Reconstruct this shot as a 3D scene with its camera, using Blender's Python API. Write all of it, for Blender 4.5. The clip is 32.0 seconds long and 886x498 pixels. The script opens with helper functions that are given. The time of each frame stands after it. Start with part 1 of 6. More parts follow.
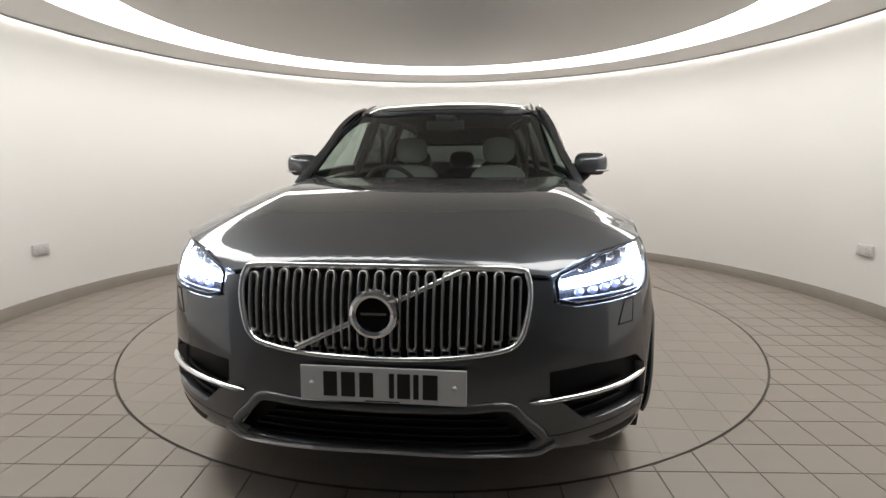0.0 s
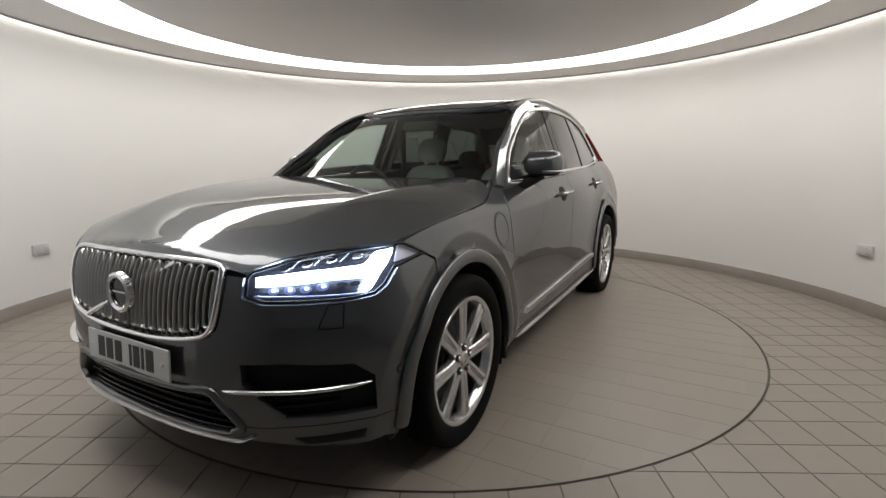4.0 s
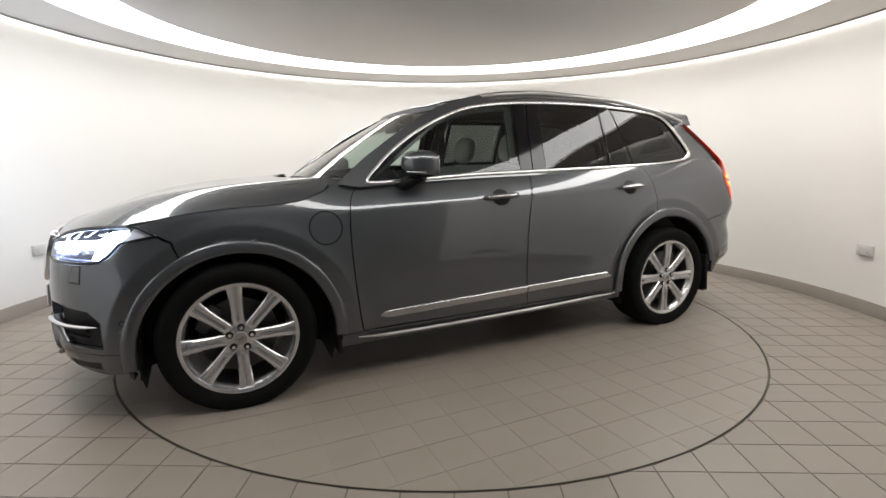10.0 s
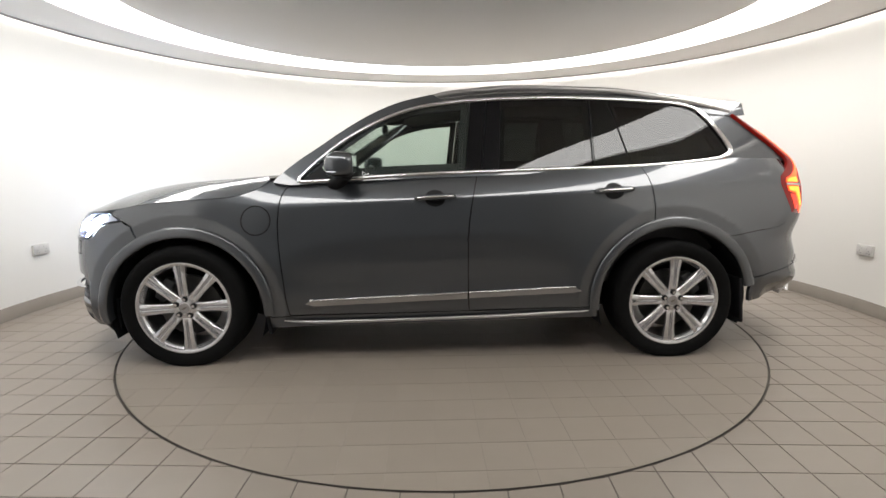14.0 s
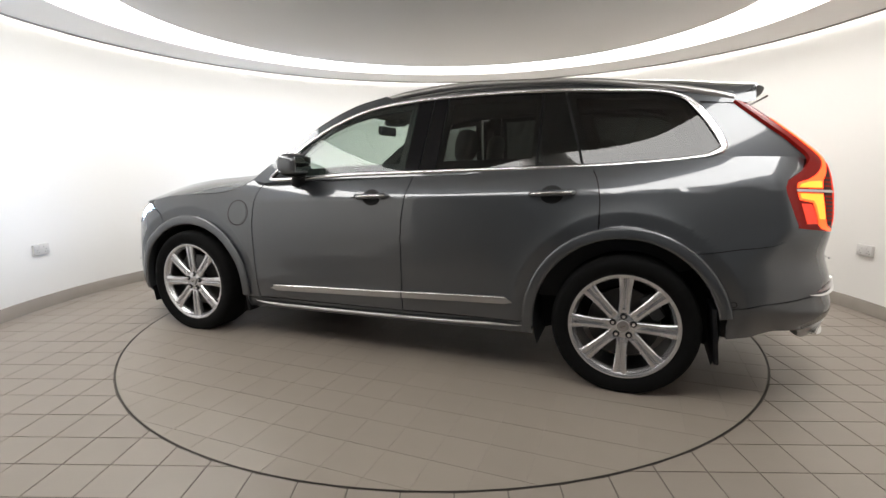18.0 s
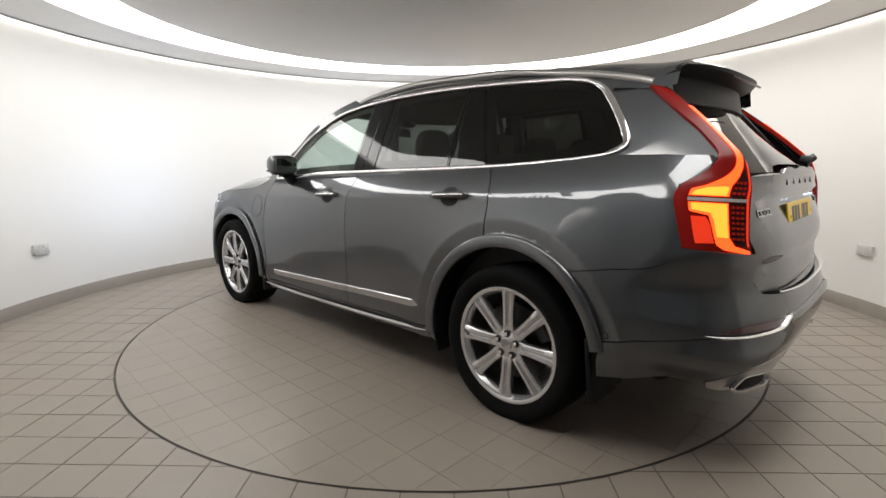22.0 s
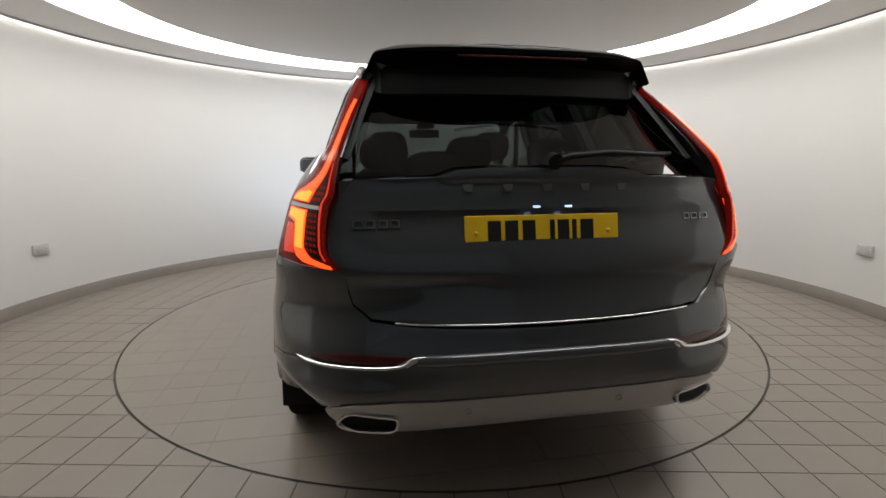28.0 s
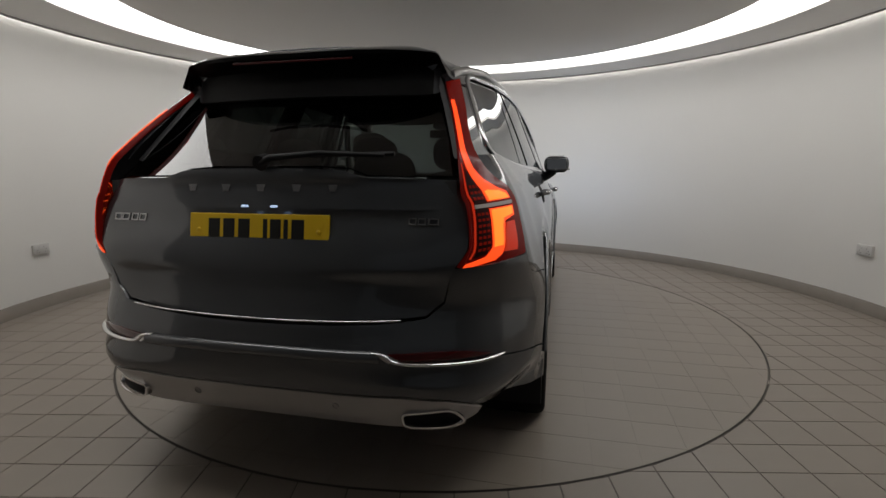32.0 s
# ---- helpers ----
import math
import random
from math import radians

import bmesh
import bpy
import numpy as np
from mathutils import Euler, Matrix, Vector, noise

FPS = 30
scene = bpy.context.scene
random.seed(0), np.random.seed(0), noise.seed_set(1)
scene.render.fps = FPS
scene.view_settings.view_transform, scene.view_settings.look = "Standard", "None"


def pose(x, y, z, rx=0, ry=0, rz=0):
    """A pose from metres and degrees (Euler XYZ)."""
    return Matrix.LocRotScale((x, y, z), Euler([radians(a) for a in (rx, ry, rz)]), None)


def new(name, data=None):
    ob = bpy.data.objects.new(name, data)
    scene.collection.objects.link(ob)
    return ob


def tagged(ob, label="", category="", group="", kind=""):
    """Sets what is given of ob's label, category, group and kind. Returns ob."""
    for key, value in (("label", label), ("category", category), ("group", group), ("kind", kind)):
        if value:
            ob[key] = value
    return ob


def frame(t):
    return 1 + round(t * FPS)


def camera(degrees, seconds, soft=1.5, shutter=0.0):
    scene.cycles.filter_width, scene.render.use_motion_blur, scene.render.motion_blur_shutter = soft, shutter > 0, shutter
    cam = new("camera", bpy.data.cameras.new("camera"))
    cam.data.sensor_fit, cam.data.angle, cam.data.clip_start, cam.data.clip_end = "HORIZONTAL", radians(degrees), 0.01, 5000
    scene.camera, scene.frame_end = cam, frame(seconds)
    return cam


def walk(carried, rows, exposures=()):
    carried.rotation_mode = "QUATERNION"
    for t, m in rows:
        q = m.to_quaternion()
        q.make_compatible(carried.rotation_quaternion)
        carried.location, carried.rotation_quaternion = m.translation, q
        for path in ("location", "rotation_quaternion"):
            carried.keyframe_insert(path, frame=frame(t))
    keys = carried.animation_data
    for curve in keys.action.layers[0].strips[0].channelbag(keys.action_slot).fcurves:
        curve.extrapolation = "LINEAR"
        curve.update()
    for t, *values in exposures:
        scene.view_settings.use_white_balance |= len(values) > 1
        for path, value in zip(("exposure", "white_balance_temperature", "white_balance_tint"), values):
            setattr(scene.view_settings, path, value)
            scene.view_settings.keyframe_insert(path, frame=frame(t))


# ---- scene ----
# Camera: fixed in the doorway of a round photo booth, in which a car turns on a turntable.
EYE_Y, EYE_Z = -3.9003, 1.1952
cam = camera(84.239, 32.0, soft=1.5)
CAM = pose(0, EYE_Y, EYE_Z, 90 - 9.6491, 0.2097, -0.1683)
walk(cam, [(0.0, CAM), (32.0, CAM)], exposures=[
    (0.0, -0.33), (1.0, -0.43), (2.0, -0.85), (3.0, -0.85), (3.5, -0.78), (6.0, -0.41), (7.0, -0.35), (9.0, -0.29), (11.0, -0.23), (13.0, -0.15), (14.0, -0.09),
    (17.0, -0.12), (19.0, -0.16), (21.0, -0.25), (23.0, -0.33), (25.0, -0.34), (27.5, -0.46), (28.0, -0.71), (29.0, -0.93), (30.0, -1.21), (31.0, -1.38), (32.0, -1.45)])

# ---- plan ----
ROOM = (0.0, -0.05)          # centre of the round wall
WALL_R, WALL_H = 3.432, 2.361
TABLE_R = 2.257
TURN_0, TURN_RATE = -96.3638, -5.8383   # degrees, degrees per second
CAR_X, CAR_Y = 0.0841, 0.0748           # the car's origin on the turntable

# ---- world ----
# even dim fill added beyond the passage's open end; no hall is modelled
world = bpy.data.worlds.new("fill_world")
scene.world = world
world.use_nodes = True
world.node_tree.nodes["Background"].inputs["Color"].default_value = (0.80, 0.82, 0.85, 1)
world.node_tree.nodes["Background"].inputs["Strength"].default_value = 0.15

# ---- materials ----
def material(name, colour, rough=0.5, metal=0.0, coat=0.0, vary=0.0, scale=8.0, bump=0.0, bump_scale=60.0, coords="Object",
             spec=0.5, emit=None, strength=0.0, trans=0.0, ior=1.45, per_piece=0.0, rough_vary=0.0, coat_rough=0.03, alpha=1.0):
    """A principled surface whose colour and gloss drift at two scales, with fine relief."""
    m = bpy.data.materials.new(name)
    m.use_nodes = True
    nt = m.node_tree
    p = nt.nodes["Principled BSDF"]
    p.inputs["Base Color"].default_value = (*colour, 1)
    p.inputs["Roughness"].default_value = rough
    p.inputs["Metallic"].default_value = metal
    p.inputs["Coat Weight"].default_value = coat
    p.inputs["Coat Roughness"].default_value = coat_rough
    p.inputs["Specular IOR Level"].default_value = spec
    p.inputs["Transmission Weight"].default_value = trans
    p.inputs["IOR"].default_value = ior
    p.inputs["Alpha"].default_value = alpha
    if emit:
        p.inputs["Emission Color"].default_value = (*emit, 1)
        p.inputs["Emission Strength"].default_value = strength
    if vary or bump or rough_vary or per_piece:
        tc = nt.nodes.new("ShaderNodeTexCoord")
        big, fine = nt.nodes.new("ShaderNodeTexNoise"), nt.nodes.new("ShaderNodeTexNoise")
        big.inputs["Scale"].default_value, big.inputs["Detail"].default_value = scale, 5
        fine.inputs["Scale"].default_value, fine.inputs["Detail"].default_value = bump_scale, 3
        for n in (big, fine):
            nt.links.new(tc.outputs[coords], n.inputs["Vector"])
    if vary or per_piece:
        mixed = nt.nodes.new("ShaderNodeMath"); mixed.operation = "ADD"
        a = nt.nodes.new("ShaderNodeMath"); a.operation = "MULTIPLY_ADD"
        a.inputs[1].default_value, a.inputs[2].default_value = 2 * vary, 1 - vary
        nt.links.new(big.outputs["Fac"], a.inputs[0])
        b = nt.nodes.new("ShaderNodeMath"); b.operation = "MULTIPLY_ADD"
        b.inputs[1].default_value, b.inputs[2].default_value = 0.6 * vary, -0.3 * vary
        nt.links.new(fine.outputs["Fac"], b.inputs[0])
        nt.links.new(a.outputs[0], mixed.inputs[0]); nt.links.new(b.outputs[0], mixed.inputs[1])
        total = mixed
        if per_piece:
            info = nt.nodes.new("ShaderNodeObjectInfo")
            c = nt.nodes.new("ShaderNodeMath"); c.operation = "MULTIPLY_ADD"
            c.inputs[1].default_value, c.inputs[2].default_value = 2 * per_piece, -per_piece
            nt.links.new(info.outputs["Random"], c.inputs[0])
            total = nt.nodes.new("ShaderNodeMath"); total.operation = "ADD"
            nt.links.new(mixed.outputs[0], total.inputs[0]); nt.links.new(c.outputs[0], total.inputs[1])
        sc = nt.nodes.new("ShaderNodeVectorMath"); sc.operation = "SCALE"
        sc.inputs[0].default_value = colour
        nt.links.new(total.outputs[0], sc.inputs["Scale"])
        nt.links.new(sc.outputs[0], p.inputs["Base Color"])
    if rough_vary:
        r = nt.nodes.new("ShaderNodeMath"); r.operation = "MULTIPLY_ADD"
        r.inputs[1].default_value, r.inputs[2].default_value = 2 * rough_vary, rough - rough_vary
        nt.links.new(big.outputs["Fac"], r.inputs[0]); nt.links.new(r.outputs[0], p.inputs["Roughness"])
    if bump:
        bn = nt.nodes.new("ShaderNodeBump")
        bn.inputs["Strength"].default_value, bn.inputs["Distance"].default_value = bump, 0.002
        nt.links.new(fine.outputs["Fac"], bn.inputs["Height"]); nt.links.new(bn.outputs[0], p.inputs["Normal"])
    return m


M = {}
M["wall"] = material("wall_paint", (0.745, 0.732, 0.699), 0.5, vary=0.02, scale=1.2, bump=0.15, bump_scale=180)
M["ceiling"] = material("ceiling_paint", (0.89, 0.873, 0.85), 0.8, vary=0.02, scale=1.0, bump=0.1, bump_scale=150)
# the shade line under the ceiling rim, put into the lip's colour
M["lip_shade_grey"] = material("lip_shade_grey", (0.30, 0.29, 0.28), 0.5, 0.3, vary=0.05, scale=4)
M["skirting"] = material("skirting_stone", (0.25, 0.22, 0.19), 0.45, vary=0.12, scale=6, bump=0.2, bump_scale=120)
M["grout"] = material("grout", (0.12, 0.105, 0.09), 0.9, vary=0.2, scale=9)
M["tile"] = material("tile", (0.243, 0.210, 0.178), 0.38, vary=0.07, scale=5, bump=0.12, bump_scale=140, per_piece=0.025, rough_vary=0.06)
M["table_grout"] = material("table_grout", (0.240, 0.207, 0.174), 0.4, vary=0.22, scale=2.5)
M["table_tile"] = material("table_tile", (0.253, 0.219, 0.185), 0.36, vary=0.07, scale=5, bump=0.12, bump_scale=140, per_piece=0.025, rough_vary=0.06)
M["ring"] = material("ring_steel", (0.10, 0.09, 0.08), 0.5, 0.6, vary=0.2, scale=10)
M["light"] = material("light_diffuser", (0.9, 0.9, 0.9), 0.6, emit=(1.0, 0.978, 0.952), strength=9.0)
M["led"] = material("led_line", (0.9, 0.9, 0.9), 0.6, emit=(1.0, 0.978, 0.952), strength=10.0)
M["white_plastic"] = material("white_plastic", (0.55, 0.54, 0.52), 0.35)
# grey of the added passage, set by how dark the car's reflections are
M["passage_tone"] = material("passage_reflection_tone", (0.40, 0.39, 0.38), 0.7, vary=0.1, scale=2)
M["paint"] = material("grey_metallic_paint", (0.225, 0.243, 0.263), 0.36, 0.7, coat=1.0, spec=0.15, bump=0.012, bump_scale=1200, coat_rough=0.03)
M["paint"].node_tree.nodes["Principled BSDF"].inputs["Coat Tint"].default_value = (0.36, 0.36, 0.36, 1)
M["paint"].node_tree.nodes["Principled BSDF"].inputs["Coat IOR"].default_value = 1.72
M["black"] = material("black_plastic", (0.007, 0.007, 0.008), 0.55, spec=0.25, vary=0.1, scale=20)
M["gloss_black"] = material("gloss_black", (0.005, 0.005, 0.006), 0.07, spec=0.35)
M["soft_black"] = material("soft_black", (0.004, 0.004, 0.004), 0.4, spec=0.12)
M["brake_dark"] = material("brake_dark", (0.03, 0.004, 0.004), 0.3, spec=0.2)
M["chrome"] = material("chrome", (0.80, 0.80, 0.81), 0.10, 1.0, vary=0.03, scale=12)
M["badge"] = material("badge_metal", (0.36, 0.37, 0.38), 0.25, 1.0)
M["dark_chrome"] = material("dark_chrome", (0.42, 0.41, 0.40), 0.22, 1.0)
M["satin"] = material("satin_metal", (0.43, 0.42, 0.41), 0.34, 0.9, vary=0.03, scale=20)
M["rubber"] = material("tyre_rubber", (0.006, 0.006, 0.006), 0.8, spec=0.1, vary=0.2, scale=30, bump=0.3, bump_scale=200)
M["alloy"] = material("alloy", (0.66, 0.66, 0.67), 0.27, 0.9, vary=0.05, scale=20)
M["steel"] = material("brake_steel", (0.07, 0.068, 0.065), 0.4, 0.9, vary=0.1, scale=30)
M["headliner"] = material("headliner_cloth", (0.10, 0.098, 0.095), 0.9, vary=0.05, scale=40)
M["leather"] = material("pale_leather", (0.36, 0.35, 0.33), 0.5, vary=0.05, scale=15, bump=0.2, bump_scale=150)
M["charcoal"] = material("charcoal_trim", (0.03, 0.03, 0.031), 0.6, vary=0.1, scale=20)
M["plate_white"] = material("plate_white", (0.62, 0.62, 0.61), 0.35, vary=0.02, scale=30)
M["plate_yellow"] = material("plate_yellow", (0.72, 0.47, 0.015), 0.35, vary=0.02, scale=30)
M["plate_black"] = material("plate_black", (0.01, 0.01, 0.01), 0.4)
M["plate_lamp"] = material("plate_lamp", (0.8, 0.8, 0.8), 0.3, emit=(0.45, 0.65, 1.0), strength=2.2)
M["red_dark"] = material("red_reflector", (0.07, 0.004, 0.005), 0.12, coat=1.0)
M["red_lens"] = material("red_lens", (0.13, 0.005, 0.004), 0.25, spec=0.25, emit=(1.0, 0.03, 0.01), strength=0.06)
M["red_glow"] = material("red_glow", (0.6, 0.05, 0.01), 0.3, emit=(1.0, 0.070, 0.010), strength=3.2)
M["amber_glow"] = material("amber_glow", (0.8, 0.2, 0.02), 0.3, emit=(1.0, 0.20, 0.018), strength=3.4)
M["drl"] = material("daytime_light", (0.9, 0.9, 1.0), 0.3, emit=(0.58, 0.73, 1.0), strength=115.0)
M["lamp_blue"] = material("lamp_glint", (0.5, 0.55, 0.8), 0.15, 0.6, emit=(0.30, 0.38, 1.0), strength=0.35)
M["cell_core"] = material("cell_core", (0.8, 0.85, 1.0), 0.2, emit=(0.75, 0.82, 1.0), strength=3.0)
M["lamp_housing"] = material("lamp_housing", (0.012, 0.012, 0.014), 0.3, 0.2)
M["lamp_reflector"] = material("lamp_reflector", (0.45, 0.46, 0.50), 0.15, 1.0)

M["lamp_bowl"] = material("lamp_bowl", (0.13, 0.13, 0.15), 0.22, 0.9)
M["lamp_tip"] = material("lamp_tip", (0.62, 0.62, 0.64), 0.3, 0.2)
M["grille_satin"] = material("grille_satin", (0.42, 0.41, 0.40), 0.30, 0.9, vary=0.03, scale=20)
M["lamp_bar"] = material("lamp_bar", (0.55, 0.50, 0.48), 0.2, 0.3)
M["red_cell"] = material("red_cell", (0.25, 0.012, 0.008), 0.2, coat=0.3, emit=(1.0, 0.05, 0.012), strength=0.9)
M["red_dim"] = material("red_dim_cell", (0.16, 0.010, 0.008), 0.25, spec=0.2, emit=(1.0, 0.04, 0.01), strength=0.16)
M["red_tray"] = material("red_tray", (0.03, 0.003, 0.003), 0.4, spec=0.2)
M["barrel"] = material("wheel_barrel", (0.10, 0.10, 0.10), 0.45, 0.8, vary=0.1, scale=20)
M["dark_caliper"] = material("caliper_grey", (0.06, 0.06, 0.06), 0.5, 0.3)
M["mirror"] = material("mirror_glass", (0.8, 0.82, 0.84), 0.01, 1.0)


def pane(name, tint, gloss):
    """Thin glass: tinted see-through with a clear reflection that grows towards grazing angles."""
    m = bpy.data.materials.new(name)
    m.use_nodes = True
    nt = m.node_tree
    nt.nodes.remove(nt.nodes["Principled BSDF"])
    out = nt.nodes["Material Output"]
    clear, shine, mix, fr = (nt.nodes.new("ShaderNodeBsdf" + "Transparent"), nt.nodes.new("ShaderNodeBsdfGlossy"), nt.nodes.new("ShaderNodeMixShader"), nt.nodes.new("ShaderNodeLayerWeight"))
    clear.inputs["Color"].default_value = (*tint, 1)
    shine.inputs["Roughness"].default_value = 0.0
    shine.inputs["Color"].default_value = (gloss, gloss, gloss, 1)
    fr.inputs["Blend"].default_value = 0.5
    grow, base = nt.nodes.new("ShaderNodeMath"), nt.nodes.new("ShaderNodeMath")
    grow.operation, base.operation = "POWER", "MULTIPLY_ADD"
    grow.inputs[1].default_value = 5.0
    base.inputs[1].default_value, base.inputs[2].default_value = 0.955, 0.045
    nt.links.new(fr.outputs["Facing"], grow.inputs[0])
    nt.links.new(grow.outputs[0], base.inputs[0])
    nt.links.new(base.outputs[0], mix.inputs[0])
    nt.links.new(clear.outputs[0], mix.inputs[1])
    nt.links.new(shine.outputs[0], mix.inputs[2])
    nt.links.new(mix.outputs[0], out.inputs["Surface"])
    return m


M["clear_glass"] = pane("clear_glass", (0.66, 0.74, 0.70), 1.0)
M["dark_glass"] = pane("rear_window_glass", (0.075, 0.083, 0.079), 1.0)
M["privacy_glass"] = pane("privacy_glass", (0.085, 0.095, 0.09), 1.0)
M["lens"] = pane("lamp_lens", (0.93, 0.94, 0.97), 1.0)

# ---- building helpers ----
def mesh_object(name, bm, mat, smooth=False, sharp=40):
    me = bpy.data.meshes.new(name)
    bm.normal_update()
    bm.to_mesh(me)
    bm.free()
    if smooth:
        me.polygons.foreach_set("use_smooth", [True] * len(me.polygons))
        me.set_sharp_from_angle(angle=radians(sharp))
    if mat:
        me.materials.append(mat)
    return new(name, me)


def part(name, bm, mat, parent, label="", smooth=True, sharp=40):
    """Links a bmesh as one mesh under a thing or under a part."""
    ob = mesh_object(name, bm, mat, smooth, sharp)
    ob.parent = parent
    if label:
        ob["label"] = label
    return ob


def bm_poly_prism(pts, z0, z1, inset=0.0):
    """A flat piece with the outline pts (counter-clockwise), from z0 to z1, its top edge drawn in by inset."""
    bm = bmesh.new()
    c = Vector((sum(p[0] for p in pts) / len(pts), sum(p[1] for p in pts) / len(pts)))
    low = [bm.verts.new((p[0], p[1], z0)) for p in pts]
    high = []
    for p in pts:
        d = Vector(p[:2]) - c
        k = max(0.0, 1 - inset * 1.41 / max(d.length, 1e-6))
        high.append(bm.verts.new((c.x + d.x * k, c.y + d.y * k, z1)))
    bm.faces.new(high)
    n = len(pts)
    for i in range(n):
        bm.faces.new((low[i], low[(i + 1) % n], high[(i + 1) % n], high[i]))
    return bm


def bm_band(profile, a0, a1, n, centre=(0, 0), closed=False):
    """Sweeps a profile of (radius, z) round a vertical axis."""
    bm = bmesh.new()
    rows = []
    steps = n if closed else n + 1
    for i in range(steps):
        a = a0 + (a1 - a0) * i / n
        rows.append([bm.verts.new((centre[0] + r * math.cos(a), centre[1] + r * math.sin(a), z)) for r, z in profile])
    for i in range(n):
        p, q = rows[i], rows[(i + 1) % steps]
        for j in range(len(profile) - 1):
            bm.faces.new((p[j], q[j], q[j + 1], p[j + 1]))
    return bm


def clip_half(pts, nx, ny, d):
    """The part of a convex outline where nx*x + ny*y <= d."""
    out = []
    for i, p in enumerate(pts):
        q = pts[(i + 1) % len(pts)]
        sp, sq = nx * p[0] + ny * p[1] - d, nx * q[0] + ny * q[1] - d
        if sp <= 0:
            out.append(p)
        if (sp < 0 < sq) or (sq < 0 < sp):
            k = sp / (sp - sq)
            out.append((p[0] + (q[0] - p[0]) * k, p[1] + (q[1] - p[1]) * k))
    return out


def bm_box(x0, x1, y0, y1, z0, z1, bevel=0.0, segs=2):
    bm = bmesh.new()
    bmesh.ops.create_cube(bm, size=1)
    for v in bm.verts:
        v.co = Vector(((x0 + x1) / 2 + v.co.x * (x1 - x0), (y0 + y1) / 2 + v.co.y * (y1 - y0), (z0 + z1) / 2 + v.co.z * (z1 - z0)))
    if bevel:
        bmesh.ops.bevel(bm, geom=bm.edges[:], offset=bevel, segments=segs, affect="EDGES", profile=0.5)
    return bm


# ---- the round booth ----
DOOR_HALF = radians(36)      # the doorway behind the camera, as an angle at the room's centre
A0, A1 = -math.pi / 2 + DOOR_HALF, 1.5 * math.pi - DOOR_HALF

floor = tagged(mesh_object("floor", bm_band([(0.02, -0.014), (TABLE_R + 0.004, -0.014), (TABLE_R + 0.004, -0.0030), (7.0, -0.0030)], 0, 2 * math.pi, 96, (0, 0), True), M["grout"]),
               "beige square ceramic floor tiles with thin dark joints", "floor", kind="structure")
wall = tagged(mesh_object("wall_round", bm_band([(WALL_R, -0.012), (WALL_R, WALL_H - 0.03), (WALL_R, WALL_H + 0.12), (WALL_R + 0.2, WALL_H + 0.12), (WALL_R + 0.2, -0.012), (WALL_R, -0.012)], A1, A0, 160, ROOM), M["wall"], True),
              "smooth curved warm white painted wall of the booth", "wall", kind="structure")
baseboard = tagged(mesh_object("baseboard", bm_band([(WALL_R + 0.002, -0.01), (WALL_R - 0.012, -0.01), (WALL_R - 0.012, 0.102), (WALL_R - 0.009, 0.106), (WALL_R + 0.002, 0.106)], A1, A0, 160, ROOM), M["skirting"], True),
                   "grey-brown stone tile skirting along the curved wall", "skirting", kind="structure")
# Ceiling: an outer rim, a glowing ring and a plain disc, with a grey lip painted as the shadow gap and a thin light
# line at the wall.
bm = bm_band([(2.811, WALL_H + 0.05), (2.811, WALL_H), (WALL_R - 0.05, WALL_H), (WALL_R - 0.05, WALL_H + 0.04)], 2 * math.pi, 0, 128, ROOM, True)
ceiling = tagged(mesh_object("ceiling", bm, M["ceiling"], True), "matt off-white ceiling rim round the light ring", "ceiling", kind="structure")
bm = bm_band([(WALL_R - 0.064, WALL_H + 0.002), (WALL_R - 0.064, WALL_H - 0.013), (WALL_R - 0.052, WALL_H - 0.013), (WALL_R - 0.048, WALL_H + 0.04)], 2 * math.pi, 0, 128, ROOM, True)
ceiling_shade_lip = tagged(mesh_object("ceiling_shade_lip", bm, M["lip_shade_grey"]), "thin lip of the ceiling rim, its grey standing for the shade line there", "trim", kind="structure")
bm = bm_band([(0.001, WALL_H), (1.2, WALL_H), (2.301, WALL_H), (2.301, WALL_H + 0.05)], 2 * math.pi, 0, 128, ROOM, True)
ceiling_disc = tagged(mesh_object("ceiling_centre", bm, M["ceiling"], True), "matt off-white round ceiling disc inside the light ring", "ceiling", kind="structure")
RING_GAP = radians(6)         # the ring stops short on both sides of the doorway
bm = bm_band([(2.27, WALL_H + 0.03), (2.86, WALL_H + 0.03)], 1.5 * math.pi - RING_GAP, -0.5 * math.pi + RING_GAP, 128, ROOM)
ring_light = tagged(mesh_object("ring_light", bm, M["light"], True), "broad glowing white light ring set in the ceiling", "ceiling light")
bm = bm_band([(WALL_R - 0.047, WALL_H + 0.03), (WALL_R - 0.004, WALL_H + 0.03)], A1, A0, 128, ROOM)
cove_light = tagged(mesh_object("cove_light", bm, M["led"], True), "thin glowing light line between ceiling and wall", "cove light")
bm = bm_band([(0.001, WALL_H + 0.13), (2, WALL_H + 0.13), (WALL_R + 0.2, WALL_H + 0.13)], 2 * math.pi, 0, 64, ROOM, True)
slab = tagged(mesh_object("ceiling_slab", bm, M["ceiling"]), "plain slab above the suspended ceiling", "ceiling", kind="structure")


